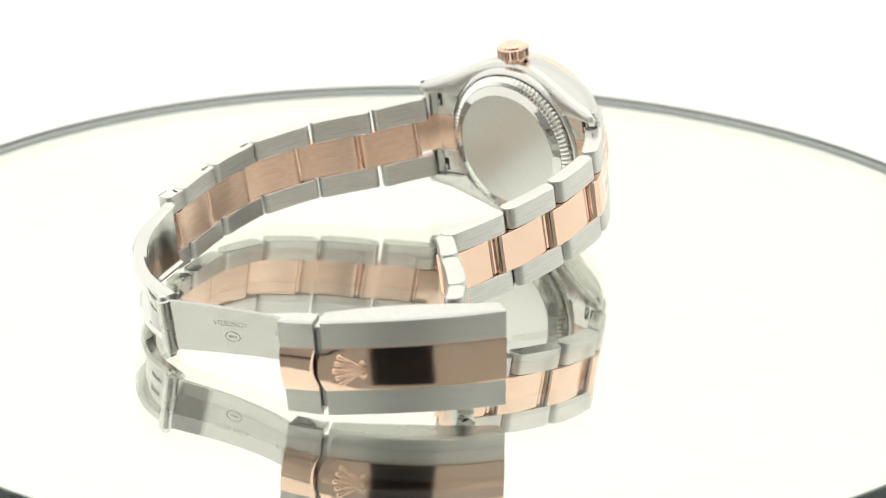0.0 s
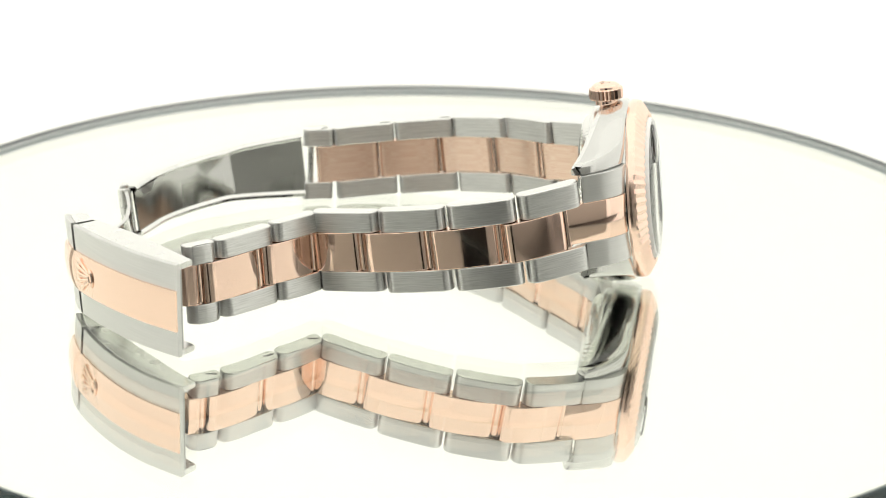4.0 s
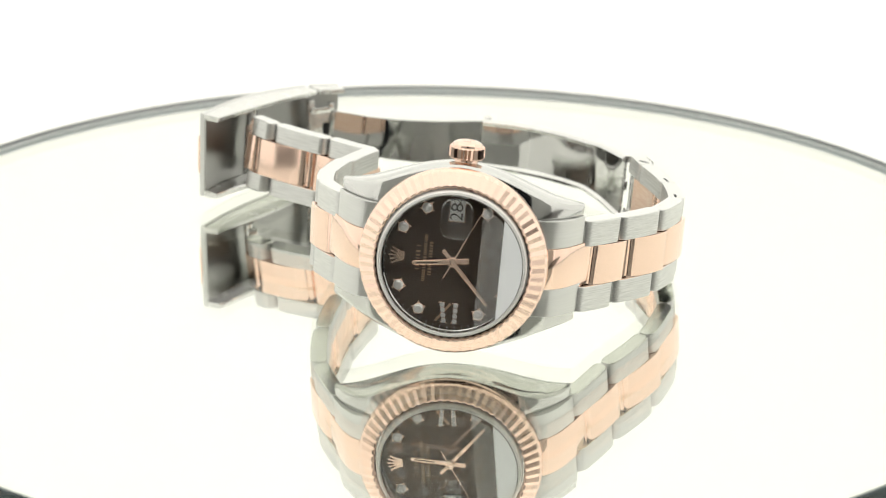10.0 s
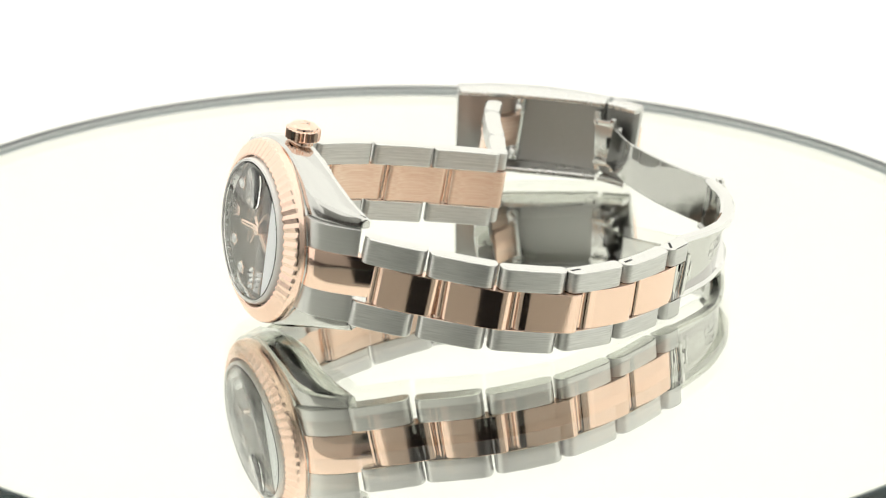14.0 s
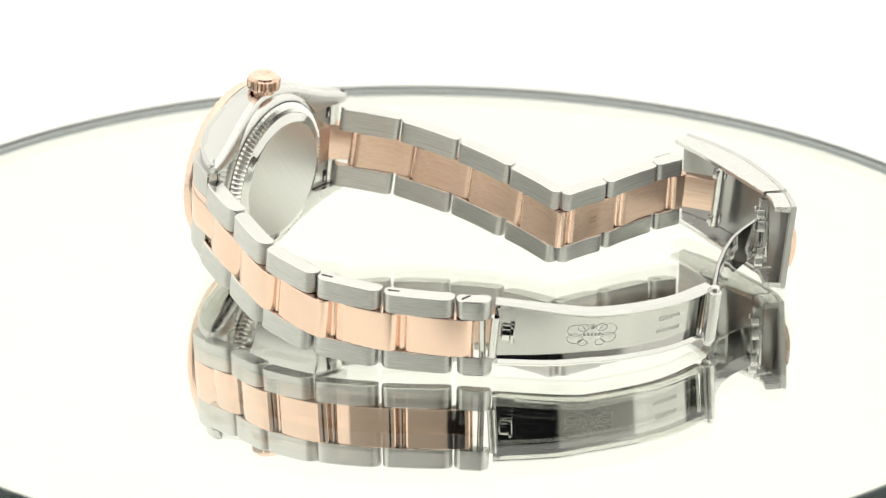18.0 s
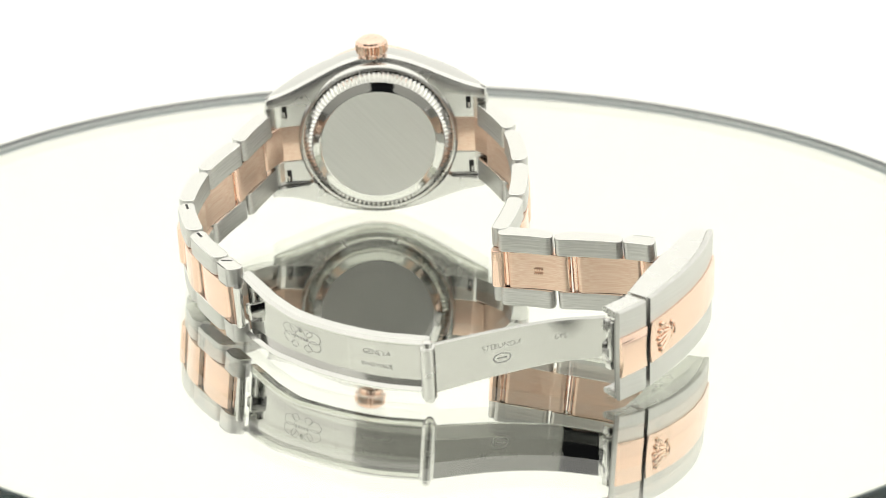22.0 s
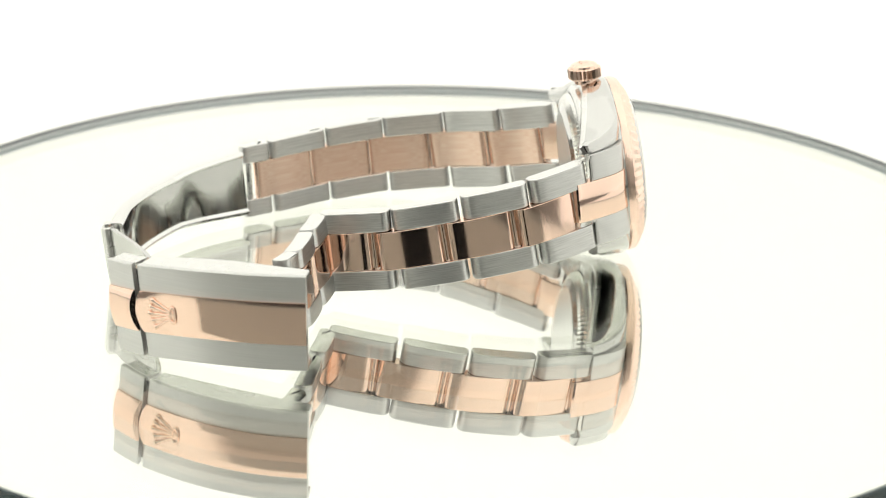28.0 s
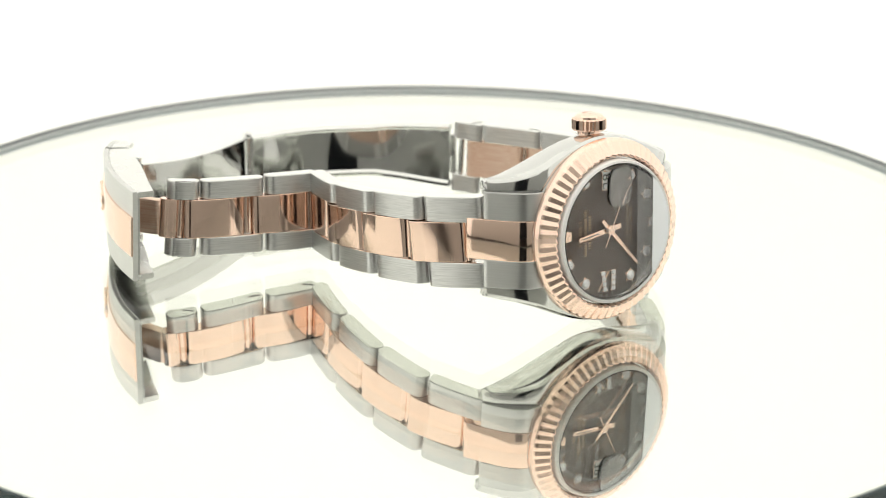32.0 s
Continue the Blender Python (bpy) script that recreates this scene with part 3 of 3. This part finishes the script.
        faced(part("end_link_side", end_piece(3.38, 7.95, 0.0), STEEL_LUG, end, "brushed steel end link side", None, 19), STEEL_EDGE, lambda v: v.z < -0.45)
        faced(part("end_link_side", end_piece(-7.95, -3.38, 0.0), STEEL_LUG, end, "brushed steel end link side", None, 19), STEEL_EDGE, lambda v: v.z < -0.45)
        for y in (-6.3, 6.3):
            tilt = mm_pose(s * 16.4, y, -7.0, 0, s * 9)
            part("spring_bar_slot", box(0.85, 2.3, 0.2, 0.05), SLOT, end, "", tilt)
            part("spring_bar", moved(lathe([(0, -0.45), (0.24, -0.45), (0.24, 0.45), (0, 0.45)], 16), Matrix.Rotation(radians(90), 4, "X")), STEEL_BRIGHT, end, "", tilt @ mm_pose(0.12 * s, -0.4, 0.0))


watch_head()


# ---- bracelet ----
def link_outline(length, thick, r_out, r_in, bow):
    """Outline of a link seen on its edge: x along the bracelet, y outwards."""
    h, t = length / 2, thick / 2
    pts = []
    for cx, cy, r, a0 in ((h - r_in, -t + r_in, r_in, -90), (h - r_out, t - r_out, r_out, 0), (-h + r_out, t - r_out, r_out, 90), (-h + r_in, -t + r_in, r_in, 180)):
        for k in range(7):
            a = radians(a0 + 90 * k / 6)
            pts.append([cx + r * math.cos(a), cy + r * math.sin(a)])
        if a0 == 0:
            pts += [[h * f, t] for f in (0.6, 0.45, 0.3, 0.15, 0.0, -0.15, -0.3, -0.45, -0.6)]
        if a0 == 180:
            pts += [[h * f, -t] for f in (-0.5, -0.2, 0.2, 0.5)]
    return [(x, y + bow * (1 - (x / h) ** 2)) for x, y in pts]


def frame_between(a, b, up=LEAN):
    x = (b - a).normalized()
    z = (up - x * up.dot(x)).normalized()
    m = Matrix((x, z.cross(x), z)).transposed().to_4x4()
    m.translation = (a + b) / 2 * MM
    return m


# joints of the bracelet at rest, and how far off each lay at first
RIGHT = [(30.76, -24.22, 13.57), (34.93, -14.52, 11.36), (39.62, -4.1, 9.52), (40.87, 7.29, 8.05), (37.56, 18.14, 7.25), (31.61, 28.36, 6.82), (28.44, 33.53, 6.84)]
RIGHT_FIRST = [(-2.29, 2.54, -0.04), (-2.26, 2.65, 0.35), (-1.98, 2.47, 0.55), (-1.12, 2.2, 0.19), (-0.79, 2.12, -0.22), (-0.52, 2.11, -0.43), (-0.45, 2.02, -0.2)]
LEFT = [(-7.15, -26.39, 16.04), (-12.57, -16.52, 14.35), (-14.47, -5.04, 12.47), (-14.15, 6.54, 10.42), (-11.39, 18.55, 8.93), (-21.0, 20.54, 9.37), (-32.69, 22.64, 10.25), (-38.2, 24.8, 10.78)]
LEFT_FIRST = [(-0.82, -3.57, 0.24), (-3.49, -5.44, 0.73), (-5.3, -5.82, 0.91), (-6.78, -5.97, 1.26), (-8.95, -5.95, 0.92), (-7.74, -3.06, 0.66), (-6.31, 0.83, -0.23), (-5.23, 2.72, -0.88)]


def screw(parent, x, z, side, angle):
    m = mm_pose(x, 0, z, 0 if side > 0 else 180)
    part("screw_head", lathe([(0, 0.0), (1.0, 0.0), (1.06, -0.05), (1.08, -0.4), (0, -0.4)], 28), STEEL_EDGE, parent, "", m @ mm_pose(0, 0, 0.03))
    part("screw_slot", box(1.9, 0.42, 0.08, 0.02), SLOT, parent, "", m @ mm_pose(0, 0, 0.02, 0, 0, angle))


WIDE = [15.2, 14.7, 14.2, 13.7, 13.35, 13.1, 13.1]
GOLD_W = 6.7


def bracelet(joints, first, right):
    pts = [Vector(p) for p in joints]
    firsts = [p + Vector(d) for p, d in zip(pts, first)]
    n = len(pts) - 1
    for i in range(n):
        a, b = pts[i], pts[i + 1]
        length = (b - a).length
        last = i == n - 1
        m = frame_between(b, a) if right else frame_between(a, b)
        wide, way = WIDE[i], -1 if right else 1
        # the gold row is set a little more than a quarter of a link further from the head than the steel rows
        shift, run = 0.285 * length * way, length - 0.50
        if not right and i == 3:
            shift, run = shift - 0.95, run - 1.9
        if not right and i == 4:
            shift, run = shift - 0.7, run + 1.4
        if last:
            shift, run = 2.2 * way, 3.3
        if last and right:
            bar = moved(lathe([(0, -GOLD_W / 2), (0.55, -GOLD_W / 2), (0.55, GOLD_W / 2), (0, GOLD_W / 2)], 20), Matrix.Translation((1.3 * way, 0, 0)))
            link = part("bracelet_link", bar, STEEL_BRIGHT, watch, "short steel link with a screw, hinged to the clasp blade", m)
        else:
            body = link_outline(run, 2.5, 1.18, 1.1, 0.55 if not last else 0.05)
            link = part("bracelet_link", prism([(x + shift, y - 0.08) for x, y in body], -GOLD_W / 2 + 0.03, GOLD_W / 2 - 0.03, 0.10), GOLD, watch, "rose-gold centre link, polished outside", m, 19)
            faced(link, GOLD_BRUSHED, lambda v: v.y < -0.8)
            tube = lathe([(0, -GOLD_W / 2 + 0.2), (0.78, -GOLD_W / 2 + 0.2), (0.78, GOLD_W / 2 - 0.2), (0, GOLD_W / 2 - 0.2)], 20)
            part("hinge_tube", tube, GOLD, link, "", mm_pose(shift - way * (run / 2 + 0.1), 0.12, 0))

        def place(f, i=i):
            p, q = pts[i].lerp(firsts[i], f), pts[i + 1].lerp(firsts[i + 1], f)
            return frame_between(q, p) if right else frame_between(p, q)
        SHAPES.append((link, place))
        side = link_outline(length - 0.5, 2.9, 1.4, 1.1, 0.26)
        for s in (-1, 1):
            z0, z1 = sorted((s * GOLD_W / 2, s * wide / 2))
            faced(part("outer_link", prism(side, z0, z1, 0.2), STEEL, link, "brushed steel outer link", None, 19), STEEL_EDGE, lambda v: abs(v.z) > 0.5)
        if not right and i == 4:
            marks = [box(0.42, 0.05, 0.75, 0.02, (0.62 * k - 0.9, 0, 0.7)) for k in range(4)] + [box(0.34, 0.05, 0.55, 0.02, (0.5 * k - 1.0, 0, -0.6)) for k in range(5)]
            part("engraving", moved(merge(*marks), Matrix.Scale(0.62, 4)), material("engraved_rose_gold", (0.74, 0.51, 0.39), 0.4, 1.0)[0], link, "", mm_pose(shift, -1.03, 0))
        near = -way * (length / 2 - 1.8)
        if right and i >= 3:
            screw(link, near, wide / 2, 1, (0, 0, 48)[i - 3])
        if not right and i >= 4:
            screw(link, near, -wide / 2, -1, (35, 4, 28)[i - 4])


bracelet(RIGHT, RIGHT_FIRST, True)
bracelet(LEFT, LEFT_FIRST, False)


# ---- folding clasp ----
def shifted(a, b, da, db):
    """A rigid shift that carries the line a b to a + da, b + db at first, and dies away."""
    a, b, da, db = Vector(a), Vector(b), Vector(da), Vector(db)

    def place(f):
        return frame_between(a + da * f, b + db * f) @ frame_between(a, b).inverted()
    return place


PIN_FIRST, HINGED_FIRST, FREE_FIRST = (-0.9, 1.25, -0.19), (0.24, 0.83, -0.58), (-5.67, 4.33, -1.12)


def rect(a0, a1, b0, b1, c=0.12):
    return [(a0 + c, b0), (a1 - c, b0), (a1, b0 + c), (a1, b1 - c), (a1 - c, b1), (a0 + c, b1), (a0, b1 - c), (a0, b0 + c)]


COVER = [(-32.67, 51.85, 7.8), (-35.13, 49.42, 8.18), (-37.28, 46.79, 8.55), (-40.74, 40.8, 9.23), (-43.6, 34.4, 9.74), (-45.64, 27.69, 10.04), (-46.77, 20.67, 10.19)]


def clasp_cover():
    path = curve_points(COVER, 37)
    path = path[::-1]                     # from the free end to the hinged end: outwards is to the left of travel
    ups = [LEAN] * len(path)
    cut = 30

    def run(i0, i1, sec):
        return sweep(path[i0:i1], lambda u: sec((i0 + u * (i1 - i0 - 1)) / 36), ups[i0:i1])

    def half(u):
        return 7.9 - 0.1 * u

    def bulge(u):
        """How far the gold band stands out: a thumb rest round the gap."""
        return 0.5 * math.exp(-((min(u, 0.86) - 0.86) / 0.10) ** 2)

    def band(u):
        pts = [(-0.05, -3.5)]
        for k in range(11):
            b = -3.5 + 0.7 * k
            pts.append((0.30 + (0.05 if 0 < k < 10 else 0.0) + bulge(u) * (1 - (b / 3.5) ** 2), b))
        return pts + [(-0.05, 3.5)]

    def bowed(bm, rings):
        """Bows the ends at the gap towards the hinge."""
        bm.verts.ensure_lookup_table()
        for ring, j, f in rings:
            tan = (path[j + 1] - path[j - 1]).normalized()
            for k in range(13):
                v = bm.verts[ring * 13 + k]
                b = (v.co - path[j]).dot(LEAN)
                v.co += tan * 0.95 * f * max(0.0, 1 - (b / 3.5) ** 2)
        return bm

    for name, i0, i1, lab in (("clasp_cover", 0, cut, "brushed steel clasp cover with a rose-gold band"), ("clasp_end", cut, 37, "steel clasp end with a rose-gold band")):
        if i0:
            path[i0] = path[i0].lerp(path[i0 + 1], 0.12)
        cover = part(name, run(i0, i1, lambda u: rect(-0.9, 0.0, -half(u), half(u), 0.15)), STEEL_COVER, watch, lab, None, 30)
        SHAPES.append((cover, shifted(COVER[0], COVER[-1], HINGED_FIRST, FREE_FIRST)))
        part("gold_band", bowed(run(i0, i1, band), [(i1 - i0 - 1 - k, cut - 1 - k, 1 - 0.3 * k) for k in range(3)] if not i0 else [(k, cut + k, 1 - 0.3 * k) for k in range(3)]), GOLD, cover, "polished rose-gold band", None, 30)
        part("upper_flange", run(i0, i1, lambda u: rect(-3.8 - 2.2 * math.sin(math.pi * min(u * 1.15, 1)), -0.85, half(u) - 1.1, half(u) - 0.12, 0.2)), STEEL_SOFT, cover, "satin steel flange", None, 30)
        part("lower_flange", run(i0, i1, lambda u: rect(-3.8 - 2.2 * math.sin(math.pi * min(u * 1.15, 1)), -0.85, -half(u) + 0.12, -half(u) + 1.1, 0.2)), STEEL_SOFT, cover, "satin steel flange", None, 30)
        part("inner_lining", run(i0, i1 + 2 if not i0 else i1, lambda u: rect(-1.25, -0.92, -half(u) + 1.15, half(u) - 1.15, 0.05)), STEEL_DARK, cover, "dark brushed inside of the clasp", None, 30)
        if not i0:
            k = cut - 5
            tan = (path[k + 1] - path[k - 1]).normalized()
            up = (LEAN - tan * LEAN.dot(tan)).normalized()
            out = up.cross(tan)
            m = Matrix((up, tan, out)).transposed().to_4x4()
            m.translation = (path[k] + out * 0.34 - tan * 2.6) * MM
            m = m @ Matrix.Rotation(radians(2.6), 4, "X")
            part("emblem", relief_coronet(5.3), GOLD_SATIN, cover, "plain raised coronet emblem", m, 50)
    # pin and bridge that hold the bracelet's last link
    hold = part("clasp_pin", moved(lathe([(0, -6.0), (1.0, -6.0), (1.0, 6.0), (0, 6.0)], 24), Matrix.Translation((-41.2, 31.0, 10.2)) @ LEAN.to_track_quat("Z", "Y").to_matrix().to_4x4()), STEEL_BRIGHT, watch, "steel adjusting pin inside the clasp")
    SHAPES.append((hold, shifted(COVER[0], COVER[-1], HINGED_FIRST, FREE_FIRST)))
    a, b = Vector(LEFT[-1]), Vector((-41.2, 31.0, 10.2))
    part("link_tongue", prism(link_outline((b - a).length - 0.6, 1.9, 0.9, 0.6, 0.0), -3.0, 3.0, 0.1), GOLD_BRUSHED, hold, "rose-gold tongue of the last link", frame_between(a, b), 25)
    for z in (4.4, -4.4):
        part("bridge_lug", merge(box(2.2, 1.0, 1.9, 0.2), box(0.9, 1.7, 1.3, 0.15, (-0.9, -0.5, 0))), STEEL_SOFT, hold, "steel bridge lug", frame_between(b, b + (b - a)) @ mm_pose(-3.4, -0.2, z))
    # catch block inside the hinged end
    c = Vector((-32.6, 46.2, 8.8))
    turn = Matrix.Translation(c * MM) @ Matrix.Rotation(radians(42), 4, "Z")
    block = part("catch_block", merge(box(4.6, 1.2, 6.5, 0.2), box(1.2, 1.8, 11.5, 0.2, (-2.4, 0.3, 0)), box(1.0, 1.6, 2.0, 0.2, (2.0, -0.8, 2.4)), box(1.0, 1.6, 2.0, 0.2, (2.0, -0.8, -2.4))), STEEL_SOFT, watch, "steel catch block inside the clasp", turn)
    by_cover = shifted(COVER[0], COVER[-1], HINGED_FIRST, FREE_FIRST)
    SHAPES.append((block, lambda s: by_cover(s) @ turn))
    part("catch_slot", box(1.2, 0.3, 2.2, 0.1, (0.3, -0.62, 0)), SLOT, block)
    for z in (3.9, -3.9):
        part("catch_arm", merge(box(3.4, 0.7, 1.1, 0.15, (-0.3, -0.9, z)), box(0.8, 1.5, 1.5, 0.15, (1.3, -0.8, z * 1.12))), STEEL_BRIGHT, block)
        part("rivet", moved(lathe([(0, 0.5), (0.4, 0.45), (0.55, 0.2), (0.55, 0.0), (0, 0.0)], 16), Matrix.Translation((-2.4, -0.9, z)) @ Matrix.Rotation(radians(90), 4, "X")), STEEL_SOFT, block)


clasp_cover()

BLADE_1 = [(28.8, 33.95, 6.86), (22.37, 43.05, 6.45), (15.4, 48.86, 6.05), (6.23, 53.18, 5.86), (-2.94, 54.59, 5.77)]
BLADE_2 = [(-3.24, 54.19, 5.77), (-13.19, 49.19, 6.78), (-22.35, 46.2, 7.89), (-30.6, 45.8, 8.9)]


def blades():
    path = curve_points(BLADE_1, 33)[::-1]
    ups = [LEAN] * len(path)

    def half(u):
        return 4.75 + 1.1 * max(0.0, (u - 0.62) / 0.38) ** 0.8
    blade = part("fold_blade", sweep(path, lambda u: rect(-2.2, -1.75, -half(u) + 0.4, half(u) - 0.4, 0.08), ups), STEEL_SHEET, watch, "polished steel folding blade with engraving", None, 30)
    blade.data.materials.append(STEEL_PANEL)
    for k in range(2, 8 * (len(path) - 1), 8):
        blade.data.polygons[k].material_index = 1
    SHAPES.append((blade, shifted(BLADE_1[0], BLADE_1[-1], RIGHT_FIRST[-1], PIN_FIRST)))
    for s, nm in ((1, "upper_rail"), (-1, "lower_rail")):
        def sec(u):
            b0, b1 = sorted((s * (half(u) - 1.15), s * half(u)))
            return rect(-2.8, -0.3 - 0.4 * max(0.0, (u - 0.75) / 0.25), b0, b1, 0.48)
        part(nm, sweep(path, sec, ups), STEEL_BRIGHT, blade, "polished rounded rail", None, 30)
    # engraving on the inner panel, as seen from outside
    def engrave(i, side, mesh):
        return part("engraving", laid(mesh, path, i, side, -1.735), None, blade)
    for i, side, text, size in ((7, 1.15, "GENEVA", 1.3), (7, -1.15, "SWISS MADE", 1.0)):
        me = lettering(text, size, 0.03)
        me.materials.append(INK_GREY)
        engrave(i, side, me)
    flour = []
    for s in (-1, 1):
        for k, (r, x, y) in enumerate(((1.15, 3.3, 0.9), (1.0, 3.5, -0.8), (0.6, 1.8, -1.7), (0.7, 1.9, 1.5))):
            ring = lathe([(r, 0), (r + 0.05, 0.02), (r + 0.1, 0)], 20)
            flour.append(moved(ring, Matrix.Translation((s * x, y, 0)) @ Matrix.Scale(1.5, 4, (1, 0, 0))))
    flour.append(moved(coronet(1.2, 0.04), Matrix.Translation((0, 1.2, 0))))
    flour += [box(0.55, 0.62, 0.03, 0.1, (0.78 * k - 1.56, 0, 0)) for k in range(5)]
    engrave(19, 0.0, mesh_of("engraving", moved(merge(*flour), Matrix.Scale(0.85, 4)), INK_GREY, 30))
    part("blade_catch", merge(box(1.7, 1.1, 1.9, 0.3), box(0.7, 1.8, 2.6, 0.15, (1.0, 0.2, 0))), STEEL_BRIGHT, blade, "small steel catch", frame_between(path[31], path[30]) @ mm_pose(0, 1.0, 0))
    part("cross_bar", moved(lathe([(0, -3.6), (0.7, -3.6), (0.7, 3.6), (0, 3.6)], 20), Matrix.Translation(path[-1]) @ LEAN.to_track_quat("Z", "Y").to_matrix().to_4x4()), STEEL_BRIGHT, blade, "steel pivot bar")
    pin = part("hinge_pin", moved(lathe([(0, -5.9), (0.5, -5.8), (0.8, -5.4), (0.8, 4.7), (0.74, 4.95), (0.55, 5.15), (0.25, 5.28), (0, 5.3)], 24), Matrix.Translation((-3.04, 54.49, 5.77)) @ LEAN.to_track_quat("Z", "Y").to_matrix().to_4x4()), STEEL_BRIGHT, watch, "steel hinge pin of the folding clasp")
    SHAPES.append((pin, shifted(BLADE_1[0], BLADE_1[-1], RIGHT_FIRST[-1], PIN_FIRST)))
    barrel = moved(lathe([(0.8, -4.9), (1.05, -4.9), (1.2, -4.7), (1.2, 4.1), (1.05, 4.3), (0.8, 4.3)], 24, True), Matrix.Translation((-3.04, 54.49, 5.77)) @ LEAN.to_track_quat("Z", "Y").to_matrix().to_4x4())
    part("hinge_barrel", barrel, STEEL_SOFT, pin, "satin steel barrel")
    path2 = curve_points(BLADE_2, 25)[::-1]
    ups2 = [LEAN] * len(path2)
    second = part("fold_blade", sweep(path2, lambda u: rect(-0.35, 0.35, -3.6 - 0.75 * u, 3.6 + 0.75 * u, 0.12), ups2), STEEL_SHEET, watch, "polished curved steel blade", None, 30)
    SHAPES.append((second, shifted(BLADE_2[0], BLADE_2[-1], PIN_FIRST, HINGED_FIRST)))

    def mark(i, side, mesh):
        part("engraving", laid(mesh, path2, i, side, 0.36), None, second)
    me = lettering("STEELINOX", 1.3, 0.02)
    me.materials.append(INK_GREY)
    mark(14, 1.3, me)
    mark(14, -0.9, mesh_of("engraving", merge(moved(lathe([(0.75, 0), (0.82, 0.02), (0.9, 0)], 24), Matrix.Scale(1.7, 4, (1, 0, 0))), box(1.7, 0.28, 0.03, 0.1)), INK_GREY, 30))
    me = lettering("6YS", 1.3, 0.02)
    me.materials.append(INK_GREY)
    mark(6, 0.9, me)


blades()


# ---- the turning of the plate and the watch on it ----
def motions():
    def turned(t):
        return Matrix.Rotation(-2 * math.pi * (t - 9.0) / 25.5, 4, "Z")
    walk(platter, [(t * 1.0, turned(t)) for t in range(33)])
    times = [0.5 * k for k in range(65)]
    walk(watch, [(t, turned(t) @ head_turn(slack(t))) for t in times])
    for ob, place in SHAPES:
        walk(ob, [(t, head_turn(slack(t)).inverted() @ place(slack(t))) for t in times[::2]])


motions()
